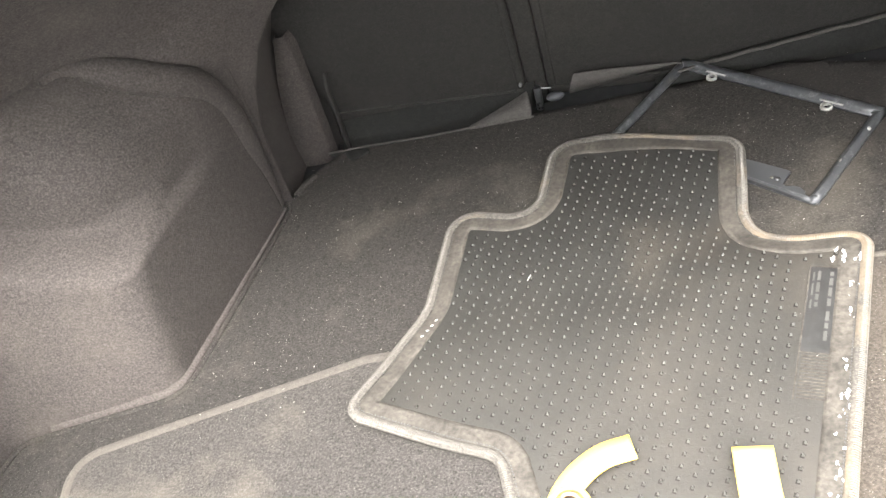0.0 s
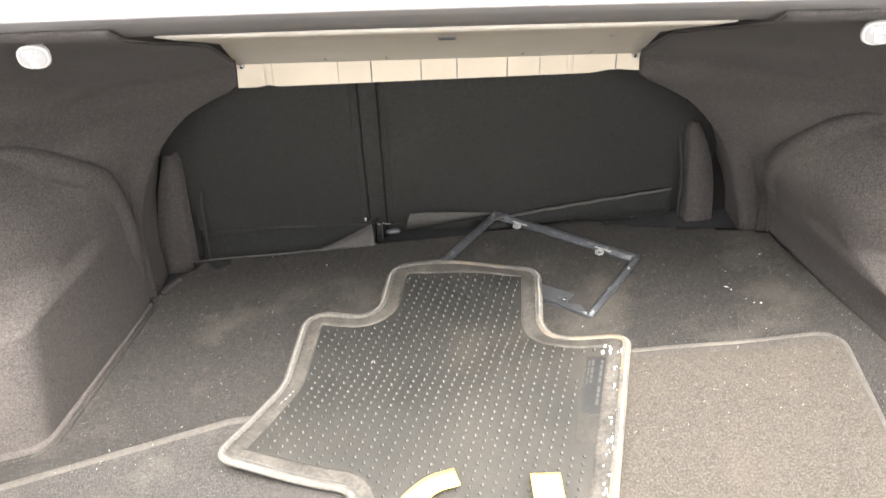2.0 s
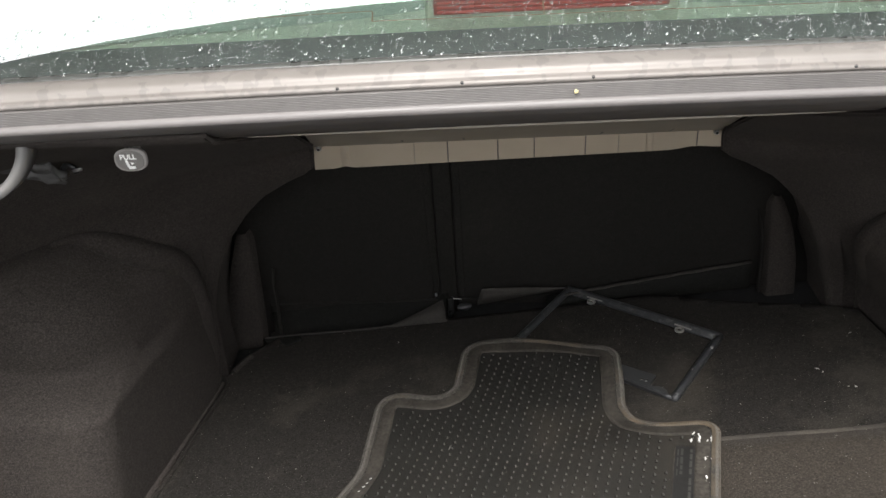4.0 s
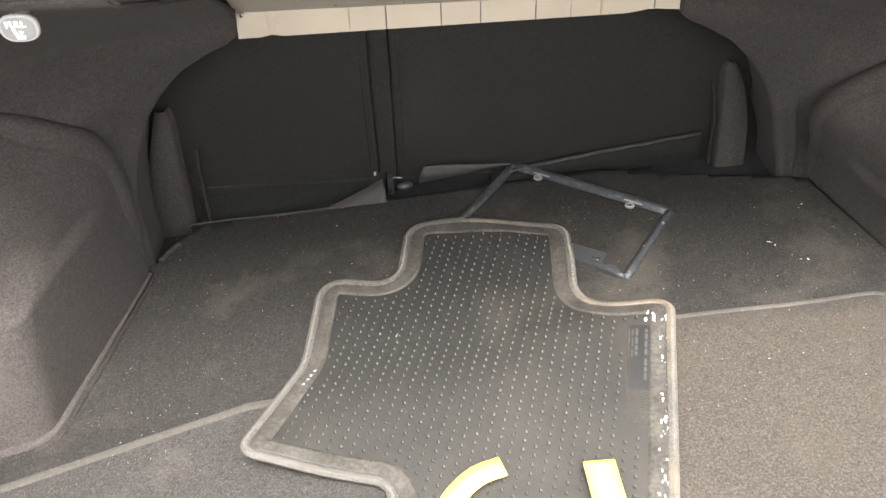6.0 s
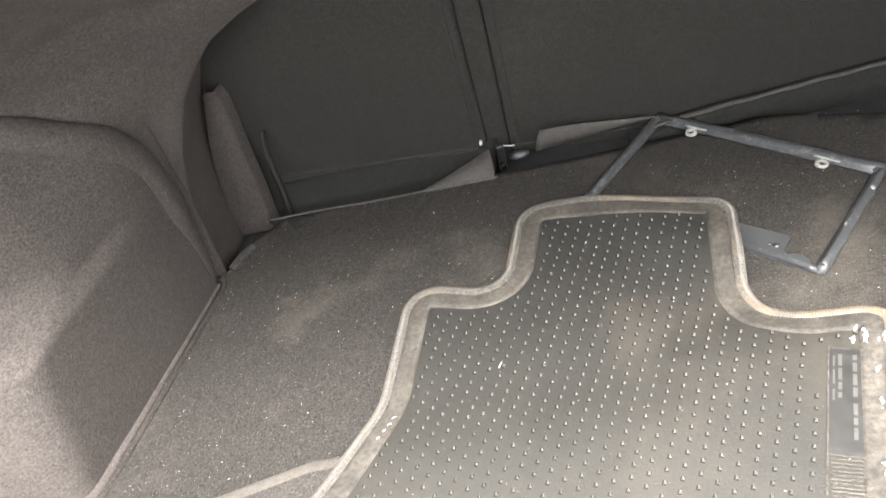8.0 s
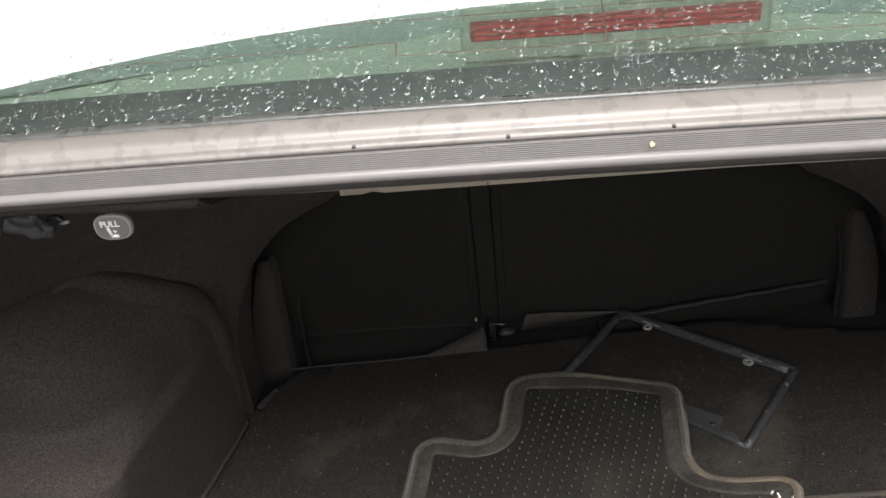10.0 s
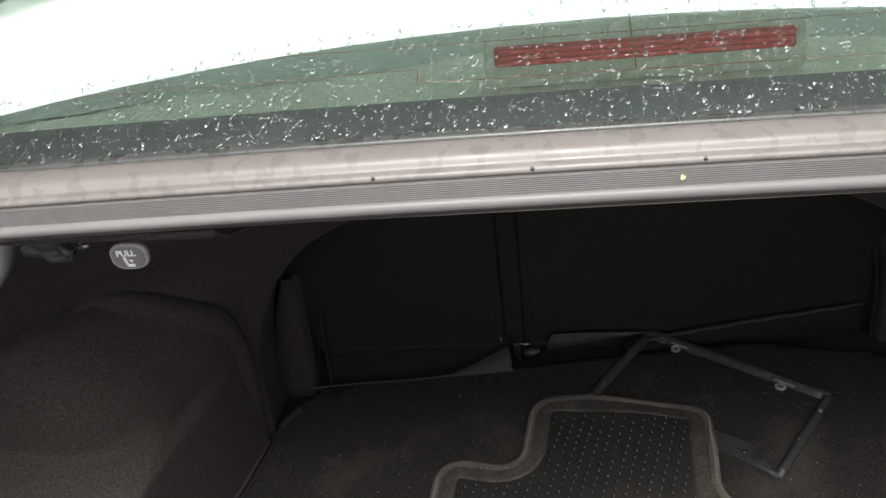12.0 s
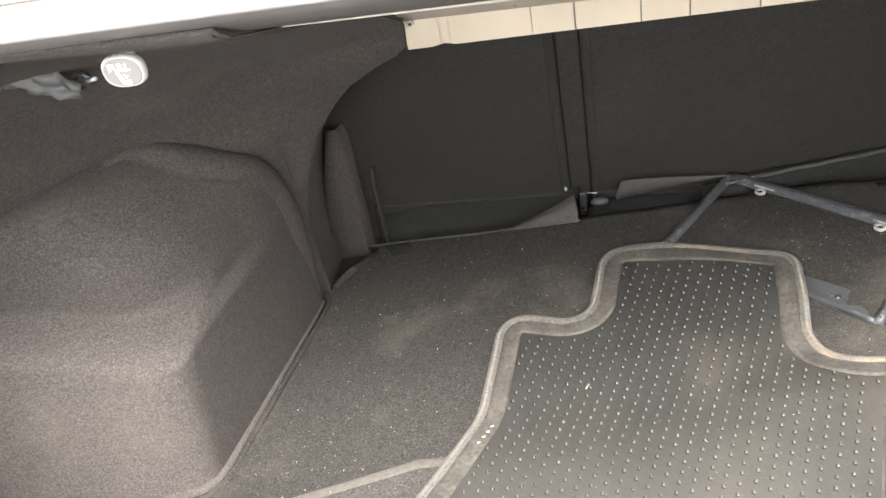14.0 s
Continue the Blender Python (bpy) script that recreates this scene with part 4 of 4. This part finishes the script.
tagged(part("wall_rear", bm, M_SEAL), "black plastic loading sill closing the boot", "sill", kind="structure")


# ---- unseen house front added beyond the car; its eave makes a grey window reflection ----
turn = pose(-1.81, 0.99, 2.8, 0, 0, 11.7)
house = base_empty("added_house_front", (-1.0, 2.4, -0.52), "unseen pale stucco house front, added so its grey eave reflects in the rear window", "house")
bm = bmesh.new()
box(bm, (-4.5, 1.55, -3.32), (5.5, 1.75, 0.06), turn)
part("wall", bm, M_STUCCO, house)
bm = bmesh.new()
box(bm, (-4.6, 0.06, 0.0), (5.6, 1.8, 0.12), turn)
part("eave", rounded(bm, 0.01), M_BOARD, house, "grey boarded eave")
bm = sweep([turn @ Vector((-4.6, 0.0, 0.03)), turn @ Vector((5.6, 0.0, 0.03))], ring(0.055, 0.05, 14))
part("gutter", bm, M_BOARD, house, "round grey gutter")
settle(house)


# ---- floor mats ----
def under_mats(x, y):
    """Top of the pile mats over the floor."""
    return 0.0078 * sstep(-0.125, -0.15, y) if x > 0.09 else 0.0078 * sstep(-0.18, -0.21, y)


def pile_mat(corners, mat, label, lift, edge):
    root = base_empty("floor_mat", (corners[0][0], corners[0][1], floor_z(corners[0][0], corners[0][1])), label, "mat", "pile floor mats")
    line = fillet(corners)
    top = lambda x, y: floor_z(x, y) + 0.0072 + lift(x, y)
    ob = part("carpet", draped(line, top, 0.03), mat, root)
    thick(ob, 0.006)
    path = [Vector((p.x, p.y, top(p.x, p.y) - 0.0022)) for p in line]
    part("edge_binding", sweep(path, ring(edge, 0.0038, 10), closed=True), M_BIND2, root, "stitched grey edge binding")
    return settle(root)


M_BIND2 = carpet("pile_binding", (0.064, 0.058, 0.051), 0.3, 700, dirt=0.3, sheen=0.05)
pile_mat([(-0.06, -0.190, 0.02), (-0.30, -0.198, 0.05), (-0.658, -0.306, 0.035), (-0.60, -0.56, 0.03), (-0.04, -0.56, 0.03)], M_LMAT,
         "charcoal-grey pile floor mat partly under the rubber mat", lambda x, y: 0.002 * math.sin(7 * x), 0.0078)
pile_mat([(0.10, -0.139, 0.02), (0.40, -0.143, 0.3), (0.541, -0.139, 0.030), (0.490, -0.56, 0.03), (0.08, -0.56, 0.03)], M_RMAT,
         "worn taupe pile floor mat partly under the rubber mat", lambda x, y: 0.0035 * sstep(0.45, 0.30, x) * sstep(-0.24, -0.13, y), 0.0044)

RUBBER = [(-0.083, 0.150, 0.032), (0.152, 0.090, 0.026), (0.132, -0.102, 0.055), (0.254, -0.112, 0.020), (0.1345, -0.56, 0.03), (-0.066, -0.56, 0.03),
          (-0.127, -0.350, 0.027), (-0.297, -0.298, 0.020), (-0.232, -0.14, 0.12), (-0.216, 0.034, 0.030), (-0.104, 0.000, 0.034)]


def mat_top(x, y):
    curl = 0.022 * math.exp(-((x + 0.30) ** 2 + (y + 0.31) ** 2) / 0.0075)
    k = sstep(0.04, 0.09, x)
    base = 0.0125 * sstep(-0.078, -0.140, y) * k + 0.0095 * sstep(-0.12, -0.215, y) * (1 - k)
    q = min(max(((x + 0.007) * 0.214 - (y - 0.136) * 0.189) / 0.0815, 0.0), 0.75)
    off2 = (x + 0.007 - 0.214 * q) ** 2 + (y - 0.136 + 0.189 * q) ** 2
    base += 0.0085 * math.exp(-off2 / 0.0011)
    ripple = 0.0018 * noise.noise(Vector((x * 7, y * 7, 0.3)))
    return floor_z(x, y) + 0.0062 + base + curl + ripple + 0.001


def unfold(loop, guide):
    """Pull together the points of an inset loop that fold back at tight corners."""
    n = len(loop)
    loop = list(loop)
    for _ in range(60):
        bad = set()
        for k in range(n):
            if (loop[(k + 1) % n] - loop[k]).dot(guide[(k + 1) % n] - guide[k]) <= 0:
                bad |= {(k - 1) % n, k, (k + 1) % n, (k + 2) % n}
        if not bad:
            break
        loop = [(loop[k - 1] + loop[(k + 1) % n]) / 2 if k in bad else loop[k] for k in range(n)]
    return loop


rubber = base_empty("rubber_mat", (0.0, 0.0, floor_z(0, 0)), "dusty black studded rubber mat with a worn bound edge", "mat")
outline = fillet(RUBBER)
ob = part("sheet", draped(outline, mat_top, 0.02), M_RUBBER, rubber)
thick(ob, 0.004)
inner = unfold(inset(outline, 0.0270), outline)
outer = inset(outline, 0.004)
n = len(outline)
bm = bmesh.new()
lanes = [([o.lerp(i, q) for o, i in zip(outer, inner)], h) for q, h in ((0.0, 0.0016), (0.25, 0.0018), (0.5, 0.0018), (0.75, 0.0018), (0.95, 0.0017), (1.0, -0.0008))]
lanes = [[bm.verts.new((p.x, p.y, mat_top(p.x, p.y) + h)) for p in line] for line, h in lanes]
for ra, rb in zip(lanes, lanes[1:]):
    for k in range(n):
        j = (k + 1) % n
        bm.faces.new((ra[k], ra[j], rb[j], rb[k]))
bmesh.ops.recalc_face_normals(bm, faces=bm.faces[:])
part("border_band", bm, M_BAND, rubber, "smooth grey rubber border band")
path = [Vector((p.x, p.y, mat_top(p.x, p.y) - 0.0008)) for p in outline]
part("edge_binding", sweep(path, [(-0.0050, -0.003), (-0.0060, 0.0005), (-0.0046, 0.0032), (-0.0012, 0.0044), (0.0024, 0.0044), (0.0054, 0.0032), (0.0063, 0.0010), (0.0054, -0.003)], closed=True), M_BIND, rubber, "worn beige cloth edge binding")

# whip stitches over the binding, and the dark dashes of a seam in the band
verts, faces, seam = [], [], []
WHIP = (0.0024, ((-0.0007, -0.0057, 0.0006), (0.0003, -0.0057, 0.0006), (0.0008, 0.0055, 0.0010), (-0.0003, 0.0055, 0.0010), (0.0001, 0.0005, 0.0051)))
DASH = (0.0034, ((-0.0011, -0.0008, 0.0022), (0.0009, -0.0004, 0.0022), (0.0012, 0.0007, 0.0022), (-0.0008, 0.0004, 0.0022), (0.0, 0.0, 0.0026)))
for line, (gap, shape) in ((outline, WHIP), (unfold(inset(outline, 0.0073), outline), DASH)):
    acc = 0.0
    for k in range(n):
        a, b = line[k], line[(k + 1) % n]
        seg = (b - a).length
        if seg < 1e-6:
            continue
        t = (b - a) / seg
        s = Vector((-t.y, t.x))
        while acc < seg:
            p = a + t * acc
            f = len(verts)
            for u, v, h in shape:
                q = p + t * u + s * v
                verts.append((q.x, q.y, mat_top(q.x, q.y) + h))
            faces += [(f, f + 1, f + 4), (f + 1, f + 2, f + 4), (f + 2, f + 3, f + 4), (f + 3, f, f + 4)]
            seam += [1 if shape is DASH[1] else 0] * 4
            acc += gap
        acc -= seg
me = bpy.data.meshes.new("stitching")
me.from_pydata(verts, [], faces)
me.materials.append(M_THREAD)
me.materials.append(M_SEAL)
for p, dark in zip(me.polygons, seam):
    p.material_index = dark
ob = new("stitching", me)
ob.parent = rubber
tagged(ob, "pale whip stitches and a dark dashed seam", kind="stuff")

# pointed studs in staggered rows, each with its shade painted as a dark quad
TURN = radians(-15.4)
ca, sa = math.cos(TURN), math.sin(TURN)
keepout = [Vector(p) for p in ((0.181, -0.150), (0.226, -0.156), (0.182, -0.335), (0.138, -0.328))]
nub_v, nub_f = [], []
stud_area = inset(outline, 0.0305)
for j in range(-60, 61):
    for i in range(-46, 47):
        x, y = 0.0073 + 0.01505 * i + 0.00384 * j + 0.0005 * noise.noise(Vector((i, j, 0.5))), 0.0266 + 0.00181 * i + 0.01241 * j
        if y < -0.47 or not inside((x, y), stud_area) or inside((x, y), keepout):
            continue
        z, f, tall = mat_top(x, y), len(nub_v), 0.0027 + 0.0006 * noise.noise(Vector((j, i, 2.5)))
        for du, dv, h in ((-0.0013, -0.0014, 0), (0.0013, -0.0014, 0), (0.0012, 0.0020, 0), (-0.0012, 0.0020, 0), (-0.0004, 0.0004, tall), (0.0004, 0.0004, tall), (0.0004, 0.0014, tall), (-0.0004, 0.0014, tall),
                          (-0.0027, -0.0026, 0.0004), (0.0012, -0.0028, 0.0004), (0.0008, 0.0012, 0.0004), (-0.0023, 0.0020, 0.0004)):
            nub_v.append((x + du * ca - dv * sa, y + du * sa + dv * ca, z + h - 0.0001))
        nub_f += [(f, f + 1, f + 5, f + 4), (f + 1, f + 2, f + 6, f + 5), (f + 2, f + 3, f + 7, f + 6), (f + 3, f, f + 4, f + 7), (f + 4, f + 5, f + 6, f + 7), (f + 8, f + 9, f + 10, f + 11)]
me = bpy.data.meshes.new("studs")
me.from_pydata(nub_v, [], nub_f)
me.materials.append(M_NUB)
me.materials.append(M_STUD_SHADE)
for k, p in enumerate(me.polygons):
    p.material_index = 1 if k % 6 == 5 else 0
ob = new("studs", me)
ob.parent = rubber
tagged(ob, "small raised rubber studs with shade painted at each foot", kind="stuff")


def on_mat(u, v, h=0.0012):
    """Mat coordinates: u across, v along, from the label's upper right corner."""
    x, y = 0.2165 + u * ca - v * sa, -0.163 + u * sa + v * ca
    return Vector((x, y, mat_top(x, y) + h))


def mat_patch(u0, v0, u1, v1, h=0.0012, nv=8):
    return grid_mesh([[on_mat(u0 + (u1 - u0) * i / 2, v0 + (v1 - v0) * j / nv, h) for i in range(3)] for j in range(nv + 1)])


plate = part("label_plate", mat_patch(-0.0275, -0.112, 0.0, 0.0, 0.0012), M_LABEL, rubber, "raised dark label plate")
for u0, v0, u1, v1 in ((-0.0290, 0.0, 0.001, 0.0014), (-0.0290, -0.168, -0.0275, 0.0), (0.0, -0.168, 0.0014, 0.0), (-0.0275, -0.1135, 0.0, -0.112)):
    part("label_rim", mat_patch(u0, v0, u1, v1, 0.0018), M_BAND, plate)
for u, v, ln, wd in [(-0.0075, v, ln, 0.0034) for v, ln in ((-0.006, 0.006), (-0.015, 0.010), (-0.028, 0.012), (-0.043, 0.010), (-0.060, 0.012), (-0.075, 0.007), (-0.085, 0.012))] + [
                         (-0.0190, v, ln, 0.0032) for v, ln in ((-0.006, 0.013), (-0.022, 0.013), (-0.038, 0.008), (-0.049, 0.006))] + [(-0.0240, v, ln, 0.0018) for v, ln in ((-0.008, 0.012), (-0.024, 0.016), (-0.046, 0.012))]:
    part("print_bar", mat_patch(u - wd / 2, v - ln, u + wd / 2, v, 0.0020), M_PRINT, plate)
for k in range(14):
    v = -0.116 - k * 0.0037
    part("label_rib", mat_patch(-0.0255, v - 0.0017, -0.002, v, 0.002, 1), M_BAND, plate)
wr = random.Random(11)
for k in range(40):
    if k < 8:
        u, v, s = 0.012 + wr.uniform(-0.024, 0.006), 0.022 + wr.uniform(-0.010, 0.006), wr.uniform(0.0010, 0.0028)
    else:
        u, v, s = 0.0155 + wr.uniform(-0.006, 0.005), -0.01 - wr.random() ** 0.8 * 0.25, 0.0005 + 0.0018 * wr.random() ** 2
    tall = wr.uniform(1.0, 3.2)
    bm = bmesh.new()
    vs = []
    for j in range(13):
        a = 2 * math.pi * j / 13
        r = s * wr.uniform(0.25, 1.35)
        vs.append(bm.verts.new(on_mat(u + r * math.cos(a), v + tall * r * math.sin(a), 0.0017)))
    tip = bm.verts.new(on_mat(u, v, 0.0020))
    for j in range(13):
        bm.faces.new((vs[j], vs[(j + 1) % 13], tip))
    part("worn_patch", bm, M_CHALK, rubber, "chalky white worn patch")
for x, y in ((-0.218, -0.157), (-0.222, -0.166), (-0.226, -0.174), (-0.231, -0.183)):
    bm = sweep([Vector((x + 0.002, y + 0.001, mat_top(x, y) + 0.0016)), Vector((x - 0.0012, y - 0.0006, mat_top(x, y) + 0.0016))], ring(0.0007, 0.0004, 6))
    part("worn_patch", bm, M_CHALK, rubber, "chalky white worn patch")
settle(rubber)
# ---- licence plate frame ----
A, B, C = Vector((0.1005, 0.2985, 0)), Vector((0.3232, 0.1000, 0)), Vector((0.2168, -0.0480, 0))
W, H = (B - A).length, (C - B).length
ux, uy = (B - A).normalized(), (B - C).normalized()


def plate_pt(u, v, h=0.0):
    p = A + ux * u - uy * v
    return Vector((p.x, p.y, floor_z(p.x, p.y) + 0.0005 + h))


frame_ob = base_empty("plate_frame", plate_pt(0, 0), "scuffed black plastic licence plate frame lying on the felt", "plate frame")


def rail(u0, v0, u1, v1, w, h, name):
    """A hollow-backed moulded rail: rounded crown with a step down to its inner lip."""
    path = [plate_pt(u0 + (u1 - u0) * k / 12, v0 + (v1 - v0) * k / 12, 0.0) for k in range(13)]
    part(name, sweep(path, [(-w, 0.0), (-w, 0.35 * h), (-w * 0.82, 0.72 * h), (-w * 0.45, 0.96 * h), (0.0, h), (w * 0.35, 0.90 * h), (w * 0.62, 0.62 * h), (w * 0.68, 0.42 * h), (w, 0.36 * h), (w, 0.0)]), M_BLACK, frame_ob)


rail(0.004, 0.0085, W - 0.004, 0.0085, 0.0088, 0.0095, "top_rail")
rail(0.0065, H, 0.0065, 0.004, 0.0064, 0.0085, "side_rail")
rail(W - 0.0065, 0.004, W - 0.0065, H - 0.003, 0.0066, 0.0085, "side_rail")
rail(W - 0.004, H - 0.0042, 0.0, H - 0.0042, 0.0040, 0.0065, "bottom_rail")
for u, v, r in ((0.0, 0.0, 0.0082), (W, 0.0, 0.0086), (0.0, H, 0.0060), (W, H, 0.0066)):
    bm = bmesh.new()
    c = plate_pt(u + (r if u == 0 else -r), v + (r if v == 0 else -r), 0.0020)
    bmesh.ops.create_uvsphere(bm, u_segments=14, v_segments=8, radius=1, matrix=Matrix.Translation(c) @ Matrix.Diagonal((r, r, 0.0070, 1)))
    part("corner", bm, M_BLACK, frame_ob)
for u in (0.062, 0.230):
    bm = bmesh.new()
    c = plate_pt(u, 0.0215, 0.003)
    rr = bmesh.ops.create_circle(bm, segments=16, radius=0.0075, matrix=Matrix.Translation(c))
    outer_v = rr["verts"]
    rr = bmesh.ops.create_circle(bm, segments=16, radius=0.0035, matrix=Matrix.Translation(c))
    for k in range(16):
        j = (k + 1) % 16
        bm.faces.new((outer_v[k], outer_v[j], rr["verts"][j], rr["verts"][k]))
    bolt_tab = thick(part("bolt_tab", bm, M_WORN, frame_ob, "worn pale bolt tab with a hole"), 0.003, 0.0)
    path = [plate_pt(u - 0.012 + 0.03 * k / 6, 0.0152, 0.0062) for k in range(7)]
    part("worn_edge", sweep(path, ring(0.0016, 0.001, 6)), M_WORN, bolt_tab, "pale worn rail edge")
TAB = [(0.095, 0.092), (0.158, 0.046), (0.196, 0.0165), (0.199, 0.012), (0.187, -0.007), (0.190, -0.012), (0.198, -0.013), (0.204, -0.017), (0.208, -0.026), (0.206, -0.036), (0.200, -0.034), (0.152, 0.010), (0.070, 0.082)]
bm = bmesh.new()
bm.faces.new([bm.verts.new((x, y, floor_z(x, y) + 0.0055)) for x, y in TAB])
bmesh.ops.recalc_face_normals(bm, faces=bm.faces[:])
bmesh.ops.triangulate(bm, faces=bm.faces[:])
tab = thick(part("lower_tab", bm, M_SLATE, frame_ob, "flat slate-grey lower tab", smooth=False), 0.0024, 0.0)
for x, y, r in ((0.1825, 0.004, 0.0036), (0.1765, 0.0075, 0.0020)):
    bm = bmesh.new()
    bmesh.ops.create_cone(bm, cap_ends=True, segments=14, radius1=r, radius2=r, depth=0.0034, matrix=Matrix.Translation((x, y, floor_z(x, y) + 0.0056)))
    part("hole", bm, M_SEAL if r > 0.003 else M_BAND, tab)
for u, v in ((W - 0.004, 0.045), (W - 0.007, 0.110)):
    bm = bmesh.new()
    bmesh.ops.create_icosphere(bm, subdivisions=2, radius=1, matrix=Matrix.Translation(plate_pt(u, v, 0.0075)) @ Matrix.Diagonal((0.0028, 0.0040, 0.0010, 1)))
    part("scuff", bm, M_WORN, frame_ob, "pale scuff mark")
settle(frame_ob)

# ---- loose felt tab at the corner of the floor panel ----
rows = []
for k in range(9):
    u = k / 8
    x, y = -0.482 + 0.022 * u, 0.146 + 0.042 * u
    z = floor_z(x, y) + 0.004 + 0.002 * math.sin(3.1 * u)
    rows.append([(x - 0.005, y + 0.003, z - 0.006), (x - 0.002, y + 0.001, z), (x + 0.004, y - 0.002, z + 0.0005), (x + 0.007, y - 0.004, z - 0.003)])
thick(tagged(part("felt_tab", grid_mesh(rows), M_LMAT), "small loose grey felt tab at the floor panel corner", "tab"), 0.0015)

# dark sheet laid on the floor for the shade of its corner notch
rows = []
for k in range(9):
    u = k / 8
    x, y = -0.424 + 0.046 * u, 0.2400 - 0.011 * u
    w = 0.005 + 0.022 * math.sin(math.pi * min(u, 0.72) / 0.90) * (1 if u < 0.72 else 1 - 0.8 * (u - 0.72) / 0.28)
    rows.append([(x + 0.004 * v, y - w * v, floor_z(x, y - w * v) + 0.0042 - 0.0016 * v * v) for v in (0, 0.35, 0.7, 1.0)])
thick(tagged(part("notch_shade", grid_mesh(rows), M_SHADED_FELT), "small dark sheet standing for the shaded notch in the floor corner", "tab"), 0.0015)

# ---- yellow webbing straps with a brass eyelet ----
def webbing(points, width, name, label):
    root = base_empty(name, points[0], label, "strap", "yellow webbing straps")
    path = spline(points, 8)
    bm = sweep(path, [(-width, -0.0009), (width, -0.0009), (width, 0.0009), (-width, 0.0009)])
    return root, bm


root, bm = webbing([(0.001, -0.359, 0.061), (-0.028, -0.368, 0.059), (-0.053, -0.388, 0.055), (-0.067, -0.416, 0.053), (-0.066, -0.46, 0.052), (-0.050, -0.54, 0.054)], 0.0128, "webbing_strap", "bright yellow webbing strap end with a brass eyelet")
part("band", bm, M_YELLOW, root)
bm = bmesh.new()
bmesh.ops.create_cone(bm, cap_ends=True, segments=24, radius1=0.020, radius2=0.019, depth=0.003, matrix=Matrix.Translation((-0.057, -0.414, 0.0570)))
patch = part("eyelet_patch", rounded(bm, 0.001), M_YELLOW, root)
t1 = [Vector((-0.057 + 0.0105 * math.cos(a), -0.414 + 0.0105 * math.sin(a), 0.060)) for a in (2 * math.pi * k / 24 for k in range(24))]
part("eyelet", sweep(t1, ring(0.0032, 0.002, 8), closed=True), M_BRASS, patch, "brass eyelet")
bm = bmesh.new()
bmesh.ops.create_cone(bm, cap_ends=True, segments=18, radius1=0.0078, radius2=0.0078, depth=0.001, matrix=Matrix.Translation((-0.057, -0.414, 0.0593)))
part("eyelet_hole", bm, M_SEAL, patch)
settle(root)
root, bm = webbing([(0.1025, -0.371, 0.0745), (0.1030, -0.415, 0.0755), (0.106, -0.46, 0.074), (0.112, -0.54, 0.073)], 0.0172, "webbing_strap", "bright yellow webbing strap lying over the rubber mat")
part("band", bm, M_YELLOW, root)
settle(root)

# ---- lint and crumbs on the felt ----
lr = random.Random(21)
verts, faces = [], []


def fleck(p, r, n=5):
    f = len(verts)
    a0 = lr.uniform(0, 6.28)
    st = lr.uniform(1.0, 2.6)
    for k in range(n):
        a = a0 + 2 * math.pi * k / n
        u, v = r * st * math.cos(a), r / st * math.sin(a)
        c, s = math.cos(a0), math.sin(a0)
        verts.append((p.x + u * c - v * s, p.y + u * s + v * c, p.z))
    verts.append((p.x, p.y, p.z + r * 0.7))
    for k in range(n):
        faces.append((f + k, f + (k + 1) % n, f + n))


for k in range(1500):
    x, y = lr.uniform(-0.52, 0.60), lr.uniform(-0.30, 0.24)
    if inside((x, y), outline):
        z = mat_top(x, y) + 0.0003
        if lr.random() < 0.7:
            continue
    else:
        z = floor_z(x, y) + 0.0026 + under_mats(x, y) * (1.05 if y < -0.15 else 0)
    fleck(Vector((x, y, z)), 0.0002 + 0.0005 * lr.random() ** 3)
for x, y, r in ((-0.110, -0.104, 0.0022), (0.428, -0.004, 0.0019), (0.433, -0.012, 0.0016), (0.464, -0.052, 0.0020), (0.455, -0.050, 0.0012), (0.505, 0.075, 0.0016), (-0.355, 0.236, 0.0016), (-0.20, 0.18, 0.0013)):
    z = mat_top(x, y) if inside((x, y), outline) else floor_z(x, y) + 0.002
    fleck(Vector((x, y, z + 0.0003)), r)
me = bpy.data.meshes.new("lint_flecks")
me.from_pydata(verts, [], faces)
me.materials.append(M_LINT)
tagged(new("lint_flecks", me), "pale lint flecks and crumbs on the felt and mats", "lint", kind="stuff")
